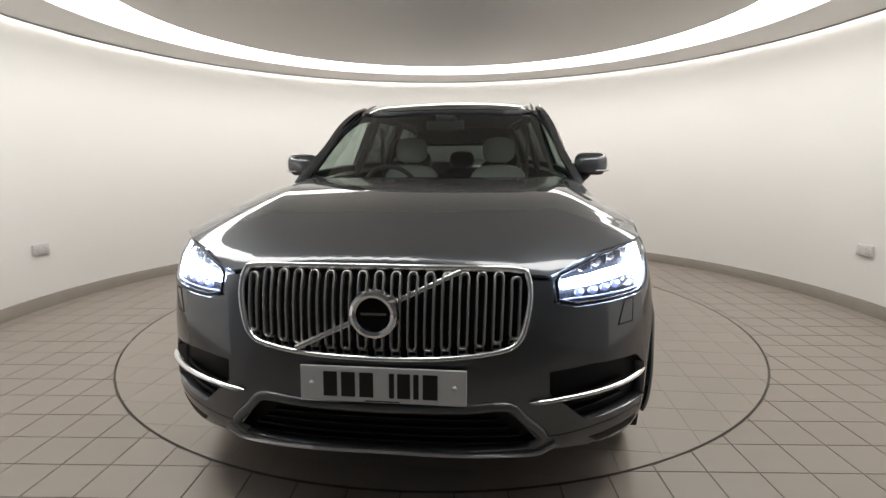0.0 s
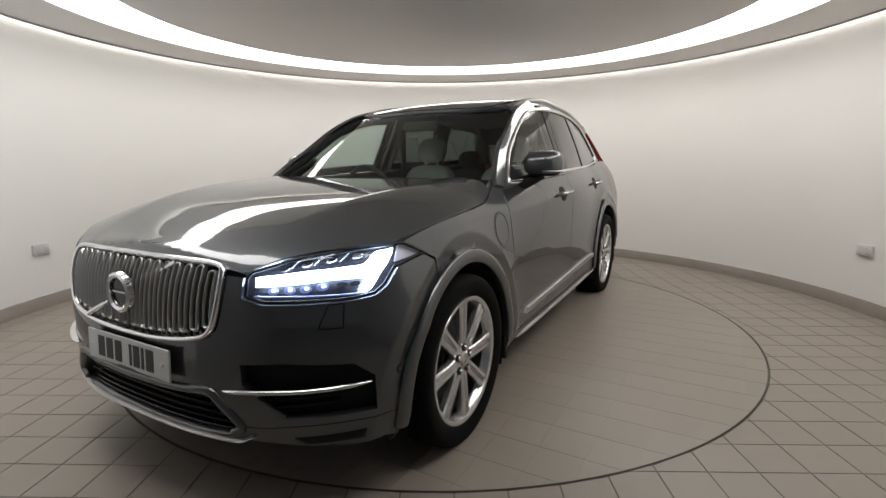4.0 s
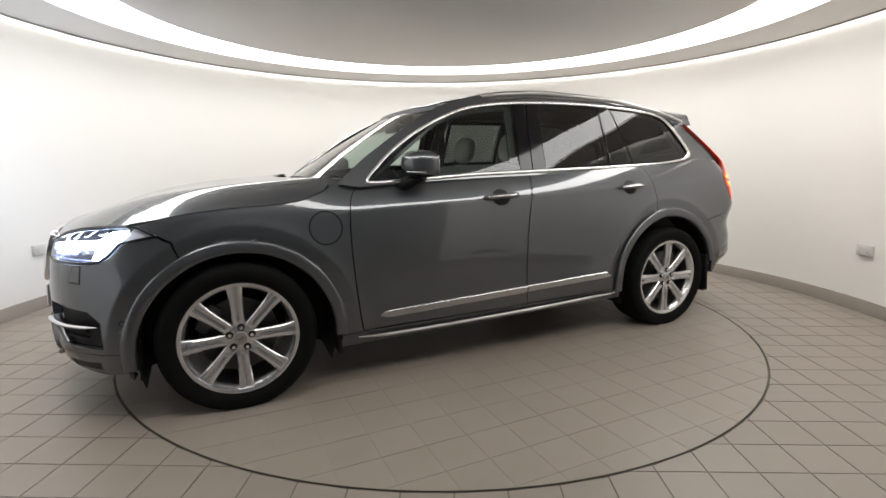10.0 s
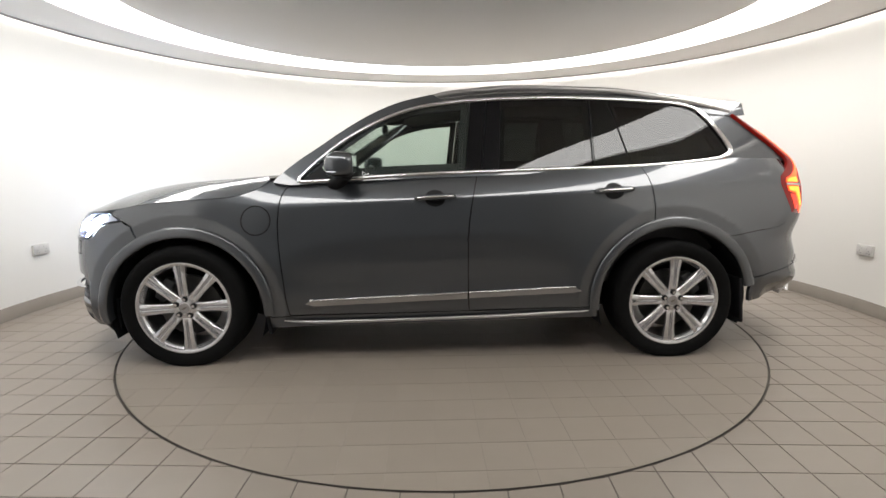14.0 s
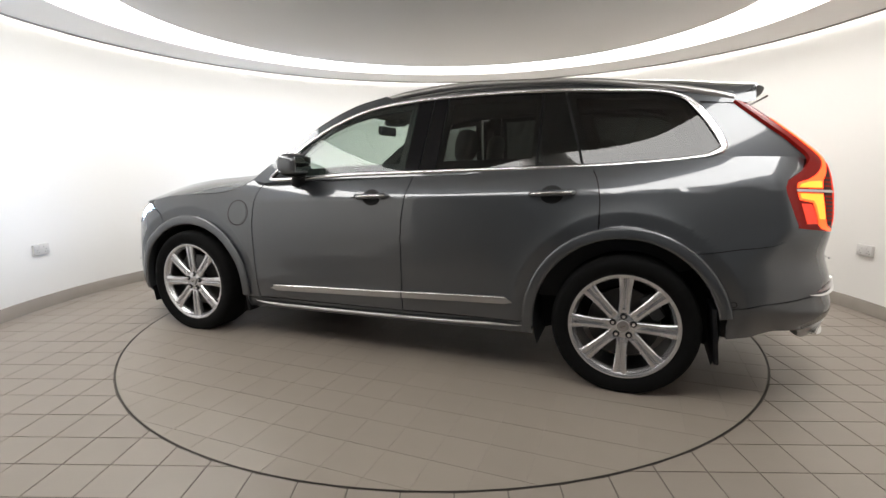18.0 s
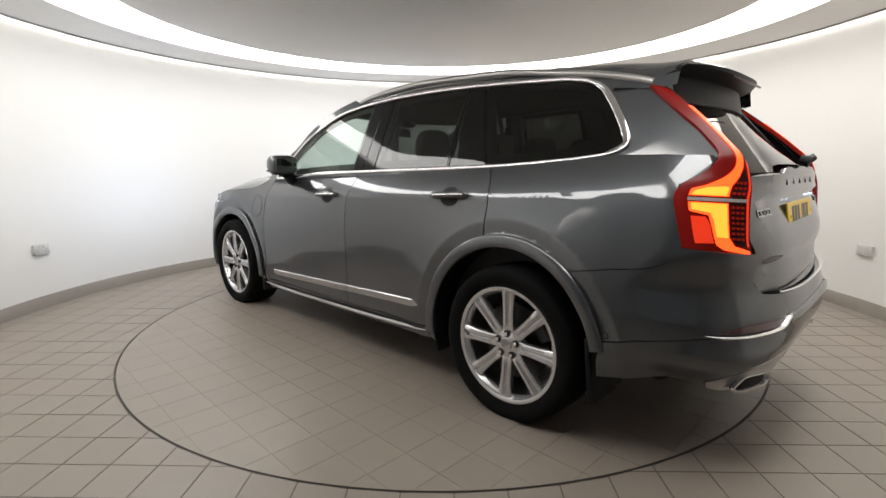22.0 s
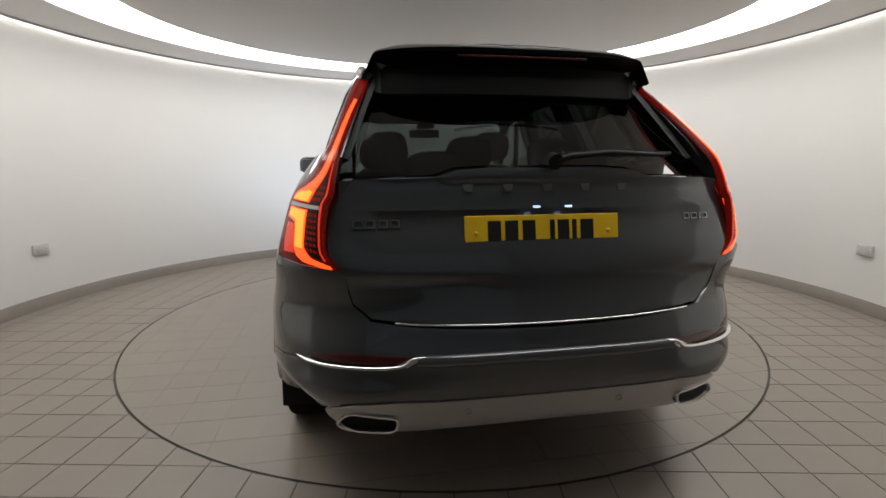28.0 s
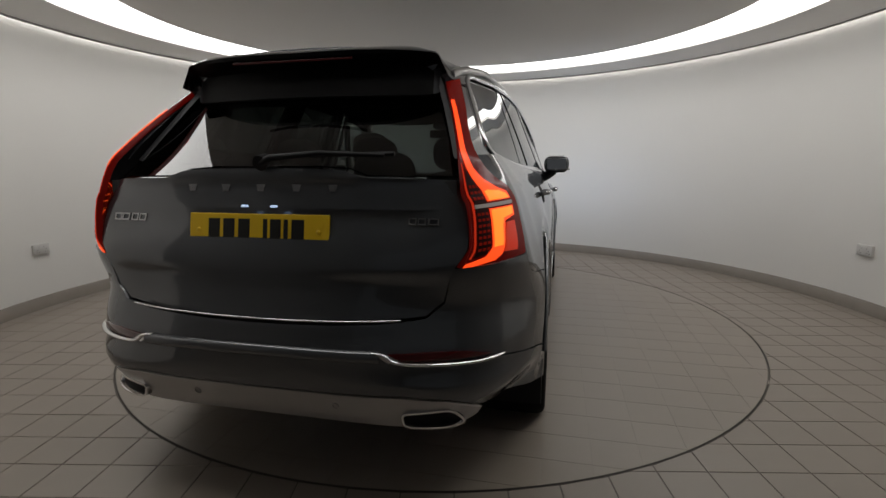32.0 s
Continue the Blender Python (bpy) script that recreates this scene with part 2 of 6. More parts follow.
# The doorway and an unseen passage added behind the camera, toned for the car's reflections.
def passage():
    hw = WALL_R * math.sin(DOOR_HALF)
    y0 = ROOM[1] - WALL_R * math.cos(DOOR_HALF)
    for name, b in (("wall_passage", (hw, hw + 0.2, y0 - 3.0, y0 + 0.02, -0.012, WALL_H + 0.12)), ("wall_passage", (-hw - 0.2, -hw, y0 - 3.0, y0 + 0.02, -0.012, WALL_H + 0.12)),
                    ("ceiling_passage", (-hw - 0.2, hw + 0.2, y0 - 3.2, y0 - 0.3, WALL_H + 0.125, WALL_H + 0.2))):
        tagged(mesh_object(name, bm_box(*b), M["passage_tone"]), "plain unseen passage wall, added and toned for the car's reflections", "wall", kind="structure")


passage()


def socket(angle, z):
    """A double wall socket on its curved wall."""
    e = tagged(new("wall_socket"), "white plastic double power socket on the curved wall", "socket", "wall sockets")
    e.matrix_basis = Matrix.Translation((ROOM[0] + WALL_R * math.cos(angle), ROOM[1] + WALL_R * math.sin(angle), z)) @ Matrix.Rotation(angle + math.pi / 2, 4, "Z")
    part("faceplate", bm_box(-0.073, 0.073, 0.0, 0.024, -0.043, 0.043, 0.004), M["white_plastic"], e)
    for s in (-1, 1):
        part("rocker_switch", bm_box(s * 0.022 - 0.006, s * 0.022 + 0.006, 0.022, 0.028, 0.010, 0.028, 0.002), M["white_plastic"], e)
        for dx, dz in ((0, -0.004), (-0.011, -0.024), (0.011, -0.024)):
            part("pin_slot", bm_box(s * 0.042 + dx - 0.004, s * 0.042 + dx + 0.004, 0.0235, 0.0245, dz - 0.0022, dz + 0.0022), M["black"], e)
    return e


socket(math.atan2(0.265, -3.40), 0.509)
socket(math.atan2(0.040, 3.45), 0.509)

# ---- the car's surfaces ----
# Car space: x forward, y to its left, z up; the origin lies on the ground midway between the axles.
from mathutils.geometry import delaunay_2d_cdt


def curve_fn(*knots):
    """A smooth function through (position, value) knots in rising order."""
    xs, ys = [k[0] for k in knots], [k[1] for k in knots]
    n = len(xs)
    d = [(ys[i + 1] - ys[i]) / (xs[i + 1] - xs[i]) for i in range(n - 1)]
    m = [d[0]] + [0.0 if d[i - 1] * d[i] <= 0 else 2 * d[i - 1] * d[i] / (d[i - 1] + d[i]) for i in range(1, n - 1)] + [d[-1]]

    def f(x):
        if x <= xs[0]:
            return ys[0] + m[0] * (x - xs[0])
        if x >= xs[-1]:
            return ys[-1] + m[-1] * (x - xs[-1])
        i = 0
        while x > xs[i + 1]:
            i += 1
        h = xs[i + 1] - xs[i]
        t = (x - xs[i]) / h
        return ((1 + 2 * t) * (1 - t) ** 2 * ys[i] + t * (1 - t) ** 2 * h * m[i] + t * t * (3 - 2 * t) * ys[i + 1] + t * t * (t - 1) * h * m[i + 1])
    return f


def smooth01(t):
    t = min(1.0, max(0.0, t))
    return t * t * (3 - 2 * t)


HUB_X, HUB_Z, HUB_Y = 1.492, 0.360, 0.935
ARCH_F, ARCH_R = (1.478, 0.328), (-1.478, 0.366)
nose = curve_fn((0.20, 2.30), (0.27, 2.352), (0.36, 2.372), (0.47, 2.376), (0.60, 2.374), (0.75, 2.362), (0.85, 2.335), (0.92, 2.27))
tail = curve_fn((0.25, -2.375), (0.335, -2.440), (0.42, -2.476), (0.52, -2.512), (0.60, -2.514), (0.66, -2.500), (0.71, -2.484), (0.84, -2.464), (0.93, -2.454), (1.04, -2.434), (1.08, -2.424), (1.16, -2.406), (1.24, -2.376))
girth_x = curve_fn((-2.4, -0.024), (-2.1, -0.016), (-1.9, -0.010), (-1.3, -0.012), (-0.6, -0.002), (0.0, 0.0), (0.6, 0.002), (1.1, 0.004), (1.6, 0.016), (2.1, 0.018))
girth_z = curve_fn((0.18, 0.872), (0.26, 0.911), (0.33, 0.927), (0.42, 0.930), (0.52, 0.928), (0.66, 0.931), (0.80, 0.939), (0.92, 0.941), (1.02, 0.940))
A_F, P_F, RUN = 0.54, 2.7, 3.7


def P_R(z):
    """How square the tail's corner is: round at the bumper, boxier at the skid panel and the lamps."""
    return 3.5 + 2.5 * smooth01((0.55 - z) / 0.13) + 1.2 * smooth01((z - 0.72) / 0.2)


def A_R(z):
    """How long the tail's corner is."""
    return 0.48 - 0.18 * smooth01((z - 0.72) / 0.2)


taper = curve_fn((-2.3, 0.098), (-1.9, 0.088), (-1.3, 0.055), (-0.27, 0.014), (0.4, 0.025), (0.8, 0.040), (1.2, 0.048), (1.5, 0.044), (1.8, 0.038), (2.3, 0.018))


def shoulder(x):
    return 0.998 - 0.041 * x


def width(x, z):
    w = girth_z(min(z, 1.02)) + girth_x(x)
    dz = z - shoulder(x)
    # above the shoulder line the side leans in: behind a crisp crease along the doors, softly over the wings
    soft = smooth01((x - 0.85) / 0.5)
    a, b = 0.46 - 0.32 * soft, 1.15 + 0.15 * soft
    t = (min(z, shoulder(x)) - 0.62) / (shoulder(x) - 0.62)
    if t > 0:
        w -= taper(x) * t ** (1.6 - 0.5 * soft)
    dz = 0.5 * (dz + math.hypot(dz, 0.010)) - 0.0025
    if dz > 0:
        w -= a * dz + b * dz * dz
    if x < -1.95 and z < 0.52:
        w -= 0.10 * smooth01((0.52 - z) / 0.17) * smooth01((-1.95 - x) / 0.25)
    for cx, cz in (ARCH_F, ARCH_R):
        r = math.hypot(x - cx, z - cz)
        if r < 1.0:
            w += sum(flare(r + d) for d in (-0.006, 0.0, 0.006)) / 3
    return w


def flare(r):
    """How far the side swells out round a wheel: up to a crease, under it a little in, and out again at the lip."""
    if r > 0.588:
        return 0.0165 * math.exp((0.588 - r) / 0.075)
    return 0.0165 - 0.010 * (0.588 - r) / 0.07 + 0.014 * smooth01((0.517 - r) / 0.012)


def low_fr(z):
    return nose(z) - A_F


def low_re(z):
    return tail(z) + A_R(z)


def lower(s, z):
    """The lower body: s runs from the nose's middle (0) round the corner (1), along the flank and round the tail's corner (1 + RUN) to its middle."""
    sign = -1.0 if s < 0 else 1.0
    s = abs(s)
    if s > 2 + RUN:
        s, sign = 2 * (2 + RUN) - s, -sign
    a, b = low_fr(z), low_re(z)
    if s < 1:
        ph = s * math.pi / 2
        x = a + A_F * math.cos(ph)
        return Vector((x, sign * width(x, z) * math.sin(ph) ** (2 / P_F), z))
    if s <= 1 + RUN:
        x = a + (b - a) * (s - 1) / RUN
        return Vector((x, sign * width(x, z), z))
    ph = (2 + RUN - s) * math.pi / 2
    x = b - A_R(z) * math.cos(ph)
    return Vector((x, sign * width(x, z) * math.sin(ph) ** (2 / P_R(z)), z))


def S(x, z):
    """A place on the flank, by its x."""
    a, b = low_fr(z), low_re(z)
    if x > a:
        return (1 - math.asin(min(1, (x - a) / A_F)) / (math.pi / 2), z)
    if x < b:
        return (1 + RUN + math.asin(min(1, (b - x) / A_R(z))) / (math.pi / 2), z)
    return (1 + RUN * (a - x) / (a - b), z)


def F(y, z):
    """A place on the nose, by its y."""
    q = min(1.0, 1.02 * abs(y) / width(2.05, z))
    return (math.copysign(math.asin(q ** (P_F / 2)) / (math.pi / 2), y), z)


def R(y, z):
    """A place on the tail, by its y."""
    q = min(1.0, abs(y) / width(-2.2, z))
    s = 2 + RUN - math.asin(q ** (P_R(z) / 2)) / (math.pi / 2)
    return (s if y >= 0 else 2 * (2 + RUN) - s, z)


belt_y = curve_fn((-2.5, 0.690), (-1.9, 0.736), (-1.29, 0.787), (-0.3, 0.849), (0.3, 0.847), (0.8, 0.826), (1.2, 0.798))
TAIL_G = curve_fn((1.10, -2.452), (1.15, -2.432), (1.25, -2.345), (1.35, -2.252), (1.45, -2.150), (1.52, -2.080), (1.60, -2.0))


def cabin_y(x, z):
    d = z - 1.155
    k = smooth01((x + 1.0) / 0.6)
    k2 = smooth01((-1.1 - x) / 0.5)
    return belt_y(x) - (0.33 + 0.068 * k + 0.055 * k2 + 0.12 * smooth01((x - 0.45) / 0.3)) * d - 0.155 * (1 - k) * d * abs(d)


def cabin(x, z):
    """The side of the cabin."""
    return Vector((x, cabin_y(x, z), z))


screen_x = curve_fn((1.00, 1.235), (1.08, 1.112), (1.2, 0.925), (1.3, 0.768), (1.4, 0.602), (1.5, 0.428), (1.56, 0.315), (1.62, 0.195))


def screen(y, z):
    """The windscreen."""
    y *= 1.03
    return Vector((screen_x(z) - 0.20 * (abs(y) / 0.74) ** 2.4, y, z))


def backlight(y, z):
    """The rear glass."""
    u = (z - 1.155) / 0.365
    return Vector((-2.434 + 0.400 * u + 0.10 * u * (1 - u) + 0.12 * (abs(y) / 0.66) ** 2, y, z))


roof_mid = curve_fn((-2.25, 1.612), (-2.0, 1.650), (-1.6, 1.688), (-1.1, 1.708), (-0.6, 1.708), (-0.2, 1.682), (0.1, 1.634), (0.32, 1.572), (0.45, 1.515))


def roof(x, y):
    y = abs(y)
    edge = cabin_y(x, 1.6)
    k = y / edge
    return Vector((x, y, roof_mid(x) - 0.032 * k ** 2 - 0.055 * max(0.0, (k - 0.72) / 0.28) ** 2.2))


def roof_any(x, y):
    p = roof(x, y)
    p.y = y
    return p


hood_mid = curve_fn((1.0, 1.135), (1.15, 1.129), (1.35, 1.114), (1.6, 1.083), (1.85, 1.039), (2.05, 0.987), (2.2, 0.938), (2.287, 0.908), (2.306, 0.872), (2.36, 0.78))
hood_crest = curve_fn((0.95, 1.142), (1.1, 1.131), (1.26, 1.118), (1.48, 1.102), (1.62, 1.086), (1.76, 1.064), (1.9, 1.033), (2.04, 0.990), (2.14, 0.950), (2.22, 0.914), (2.272, 0.884), (2.30, 0.845))
hood_cut = curve_fn((0.94, 1.125), (1.07, 1.052), (1.2, 1.015), (1.44, 0.998), (1.68, 0.978), (1.85, 0.945), (1.95, 0.905), (2.1, 0.84))


lamp_y = curve_fn((1.85, 0.936), (1.888, 0.918), (1.99, 0.860), (2.104, 0.757), (2.196, 0.645), (2.278, 0.540), (2.34, 0.44))
lamp_z = curve_fn((1.85, 0.940), (1.888, 0.936), (1.99, 0.932), (2.104, 0.920), (2.196, 0.896), (2.278, 0.846), (2.34, 0.80))
crest_y = curve_fn((0.95, 0.680), (1.3, 0.640), (1.6, 0.603), (1.8, 0.565), (2.0, 0.510), (2.15, 0.455), (2.3, 0.395))
cut_y = [lower(*S(x, hood_cut(x))).y for x in np.linspace(0.9, 1.9, 101)]


def hood_half(x, y):
    zc, zr = hood_mid(x), hood_crest(x)
    i = max(0.0, min(99.999, (x - 0.9) * 100))
    k = smooth01((x - 1.80) / 0.13)
    ys = cut_y[int(i)] + (cut_y[int(i) + 1] - cut_y[int(i)]) * (i - int(i))
    zs, ys = hood_cut(x) * (1 - k) + lamp_z(x) * k, ys * (1 - k) + lamp_y(x) * k
    yr = min(crest_y(x), ys - 0.05)
    zr = max(zr, zs + 0.008)
    if y <= yr:
        return zc + (zr - zc) * (y / yr) ** 2.2
    t = min(1.15, (y - yr) / (ys - yr))
    soft = min(0.045 * (ys - yr), 0.6 * (zr - zs))     # the flank leaves the crease gently, then turns down
    return zr - soft * t - (zr - zs - soft) * t ** 1.7


def hood_z(x, y):
    """The bonnet: a shallow dish between two long creases, and rounded flanks outside them."""
    y = abs(y)
    return (hood_half(x, max(0.0, y - 0.014)) + hood_half(x, y) + hood_half(x, y + 0.014)) / 3


def hood(x, y):
    return Vector((x, y, hood_z(x, y)))


# ---- panels and strips on surfaces ----
def spline(pts, n=8, closed=False):
    """A smooth line through points (Catmull-Rom)."""
    pts = [tuple(p) for p in pts]
    m, out = len(pts), []
    for i in range(m if closed else m - 1):
        p0 = pts[(i - 1) % m] if closed or i > 0 else pts[i]
        p1, p2 = pts[i], pts[(i + 1) % m]
        p3 = pts[(i + 2) % m] if closed or i + 2 < m else p2
        for k in range(n):
            t = k / n
            out.append(tuple(0.5 * (2 * b + (c - a) * t + (2 * a - 5 * b + 4 * c - d) * t * t + (3 * b - a - 3 * c + d) * t ** 3) for a, b, c, d in zip(p0, p1, p2, p3)))
    if not closed:
        out.append(pts[-1])
    return out


def arc(c, r, a0, a1, n=24, squash=1.0):
    return [(c[0] + r * math.cos(radians(a0 + (a1 - a0) * i / n)), c[1] + squash * r * math.sin(radians(a0 + (a1 - a0) * i / n))) for i in range(n + 1)]


def dense(pts, step, closed=True):
    out = []
    n = len(pts)
    for i in range(n if closed else n - 1):
        p, q = pts[i], pts[(i + 1) % n]
        k = max(1, math.ceil(math.hypot(q[0] - p[0], q[1] - p[1]) / step))
        out += [(p[0] + (q[0] - p[0]) * j / k, p[1] + (q[1] - p[1]) * j / k) for j in range(k)]
    if not closed:
        out.append(pts[-1])
    return out


def area2(pts):
    return 0.5 * sum(p[0] * q[1] - q[0] * p[1] for p, q in zip(pts, pts[1:] + pts[:1]))


def inset2(pts, d):
    """Draws an outline in by d (out, if negative)."""
    if area2(pts) < 0:
        pts = pts[::-1]
    n, out = len(pts), []
    for i in range(n):
        a, b, c = pts[i - 1], pts[i], pts[(i + 1) % n]
        e1, e2 = Vector((b[0] - a[0], b[1] - a[1])), Vector((c[0] - b[0], c[1] - b[1]))
        if e1.length < 1e-9 or e2.length < 1e-9:
            out.append(b)
            continue
        e1.normalize(), e2.normalize()
        n1, n2 = Vector((-e1.y, e1.x)), Vector((-e2.y, e2.x))
        m = n1 + n2
        if m.length < 1e-6:
            out.append(b)
            continue
        m.normalize()
        k = d / max(0.4, m.dot(n1))
        out.append((b[0] + m.x * k, b[1] + m.y * k))
    return out


def inside2(p, poly):
    c = False
    n = len(poly)
    j = n - 1
    for i in range(n):
        if (poly[i][1] > p[1]) != (poly[j][1] > p[1]) and p[0] < (poly[j][0] - poly[i][0]) * (p[1] - poly[i][1]) / (poly[j][1] - poly[i][1]) + poly[i][0]:
            c = not c
        j = i
    return c


def surf_normal(surf, u, v, ref):
    e = 0.002
    n = (surf(u + e, v) - surf(u - e, v)).cross(surf(u, v + e) - surf(u, v - e))
    if n.length < 1e-12:
        return Vector((0, 0, 1))
    n.normalize()
    return n * ref


def orientation(surf, u, v):
    p = surf(u, v)
    n = surf_normal(surf, u, v, 1.0)
    return 1.0 if n.dot(p - Vector((p.x * 0.75, 0, 0.70))) >= 0 else -1.0


def panel(name, outline, surf, mat, parent, side=1, holes=(), step=0.04, off=0.0, rim=0.012, gap=0.003, label="", dome=0.0, extra=()):
    """A sheet of the surface inside an outline (of its two coordinates), with a turned-in edge. side -1: mirrored to the car's right. dome: swells its middle outwards."""
    outer = dense(inset2(list(outline), gap), step)
    cut = [dense(inset2(list(h), -gap), step) for h in holes]
    loops = [outer] + cut
    pts, edges = [], []
    for lp in loops:
        b = len(pts)
        pts += [Vector(p) for p in lp]
        edges += [(b + i, b + (i + 1) % len(lp)) for i in range(len(lp))]
    edge_pts = np.array([(p.x, p.y) for p in pts])
    edge_in = []
    for k, lp in enumerate(loops):
        for i in range(len(lp)):
            t = Vector((lp[(i + 1) % len(lp)][0] - lp[i - 1][0], lp[(i + 1) % len(lp)][1] - lp[i - 1][1])).normalized()
            edge_in.append(Vector((-t.y, t.x)) * (1 if k == 0 else -1))
    extra = [p for p in extra if inside2(p, outer) and not any(inside2(p, h) for h in cut) and np.min(np.hypot(edge_pts[:, 0] - p[0], edge_pts[:, 1] - p[1])) > 0.006]
    taken = np.array([(p.x, p.y) for p in pts] + list(extra))
    us, vs = [p[0] for p in outer], [p[1] for p in outer]
    nu, nv = int((max(us) - min(us)) / step) + 1, int((max(vs) - min(vs)) / step) + 1
    for i in range(nu + 1):
        for j in range(nv + 1):
            p = (min(us) + (i + 0.5 * (j % 2)) * step, min(vs) + j * step * 0.87)
            if inside2(p, outer) and not any(inside2(p, h) for h in cut) and np.min(np.hypot(taken[:, 0] - p[0], taken[:, 1] - p[1])) > 0.45 * step:
                pts.append(Vector(p))
    pts += [Vector(p) for p in extra]
    vo, _, fo, *_ = delaunay_2d_cdt(pts, edges, [], 1, 1e-6)
    tris = []
    for f in fo:
        c = (sum(vo[i].x for i in f) / len(f), sum(vo[i].y for i in f) / len(f))
        if inside2(c, outer) and not any(inside2(c, h) for h in cut):
            tris.append(list(f))
    mid = vo[tris[len(tris) // 2][0]]
    ref = orientation(surf, mid.x, mid.y)
    flip = Vector((1, side, 1))
    co, no = [], []
    for v in vo:
        n = surf_normal(surf, v.x, v.y, ref)
        p = surf(v.x, v.y) + n * off
        if dome:
            gap_to = np.hypot(edge_pts[:, 0] - v.x, edge_pts[:, 1] - v.y)
            i = int(np.argmin(gap_to))
            w = edge_in[i]
            d = abs((v.x - edge_pts[i, 0]) * w.x + (v.y - edge_pts[i, 1]) * w.y)
            p += n * dome * (1 - math.exp(-d / 0.03))
            inward = surf(v.x + 0.002 * w.x, v.y + 0.002 * w.y) - surf(v.x, v.y)
            if inward.length > 1e-9:
                n = (n - inward.normalized() * (dome / 0.03 * math.exp(-d / 0.03))).normalized()
        co.append(p * flip)
        no.append(n * flip)
    faces, loop_n = [], []
    count = {}
    for f in tris:
        a, b, c = (co[i] for i in f)
        if (b - a).cross(c - a).dot(no[f[0]]) < 0:
            f = f[::-1]
        faces.append(tuple(f))
        loop_n += [no[i] for i in f]
        for i in range(3):
            e = (f[i], f[(i + 1) % 3])
            count[e] = count.get(e, 0) + 1
    if rim:
        for (a, b) in list(count):
            if (b, a) not in count:
                i = len(co)
                co += [co[a], co[b], co[b] - no[b] * rim, co[a] - no[a] * rim]
                faces.append((i + 1, i, i + 3, i + 2))
                fn = (co[i] - co[i + 1]).cross(co[i + 3] - co[i])
                fn = fn.normalized() if fn.length > 1e-12 else no[a]
                loop_n += [(no[a] * 0.4 + fn).normalized()] * 2 + [fn] * 2
    me = bpy.data.meshes.new(name)
    me.from_pydata(co, [], faces)
    me.polygons.foreach_set("use_smooth", [True] * len(me.polygons))
    me.normals_split_custom_set([tuple(n) for n in loop_n])
    me.materials.append(mat)
    ob = new(name, me)
    ob.parent = parent
    if label:
        ob["label"] = label
    return ob


def strip(name, line, surf, mat, parent, wide, high, side=1, closed=False, off=0.0, step=0.03, label="", taper=False, prof=None):
    """A rounded moulding along a line of the surface's coordinates."""
    pts = dense(list(line), step, closed)
    n = len(pts)
    mid = pts[n // 2]
    ref = orientation(surf, *mid)
    P = [surf(*p) for p in pts]
    N = [surf_normal(surf, *p, ref) for p in pts]
    prof = prof or [(-0.5, -0.3), (-0.5, 0.15), (-0.38, 0.7), (-0.15, 1.0), (0.15, 1.0), (0.38, 0.7), (0.5, 0.15), (0.5, -0.3)]
    bm = bmesh.new()
    rows = []
    flip = Vector((1, side, 1))
    for i in range(n):
        a, b = P[i - 1 if closed or i > 0 else i], P[(i + 1) % n if closed or i + 1 < n else i]
        t = (b - a).normalized()
        x = N[i].cross(t).normalized()
        k = 1.0
        if taper:
            k = min(1.0, 0.25 + 6 * min(i, n - 1 - i) / n)
        rows.append([bm.verts.new((P[i] + x * (u * wide * k) + N[i] * (off + v * high * k)) * flip) for u, v in prof])
    m = len(prof)
    for i in range(n if closed else n - 1):
        p, q = rows[i], rows[(i + 1) % n]
        for j in range(m):
            bm.faces.new((p[j], p[(j + 1) % m], q[(j + 1) % m], q[j]))
    if not closed:
        bm.faces.new(rows[0][::-1]), bm.faces.new(rows[-1])
    bmesh.ops.recalc_face_normals(bm, faces=bm.faces)
    return part(name, bm, mat, parent, label, True, 60)


def tube(name, pts, r, mat, parent, label="", squash=1.0, segs=10, side=1, ends=True):
    """A round bar along a line in space."""
    bm = bmesh.new()
    rows = []
    n = len(pts)
    pts = [Vector(p) * Vector((1, side, 1)) for p in pts]
    for i, p in enumerate(pts):
        t = (pts[min(i + 1, n - 1)] - pts[max(i - 1, 0)]).normalized()
        a = t.cross(Vector((0, 0, 1)))
        a = a.normalized() if a.length > 1e-4 else Vector((1, 0, 0))
        b = a.cross(t).normalized()
        rr = r(i / max(1, n - 1)) if callable(r) else r
        rows.append([bm.verts.new(p + a * (rr * squash * math.cos(k * 2 * math.pi / segs)) + b * (rr * math.sin(k * 2 * math.pi / segs))) for k in range(segs)])
    for i in range(n - 1):
        for k in range(segs):
            bm.faces.new((rows[i][k], rows[i][(k + 1) % segs], rows[i + 1][(k + 1) % segs], rows[i + 1][k]))
    if ends:
        bm.faces.new(rows[0][::-1]), bm.faces.new(rows[-1])
    bmesh.ops.recalc_face_normals(bm, faces=bm.faces)
    return part(name, bm, mat, parent, label, True, 50)


# ---- the car: body ----
car = tagged(new("car"), "dark grey metallic seven-seat SUV with chrome trim, lights on", "car")
PAINT, CHROME, BLACK, GLOSS = M["paint"], M["chrome"], M["black"], M["gloss_black"]
BOTH = (1, -1)

# outlines shared by neighbours, in flank coordinates (x, z)
door_f = spline([(0.835, 1.105), (0.895, 1.03), (0.916, 0.90), (0.915, 0.74), (0.902, 0.56), (0.885, 0.40), (0.868, 0.305)], 4)
door_b = spline([(-0.272, 1.155), (-0.255, 1.09), (-0.236, 1.0), (-0.215, 0.85), (-0.210, 0.60), (-0.213, 0.42), (-0.217, 0.318)], 4)
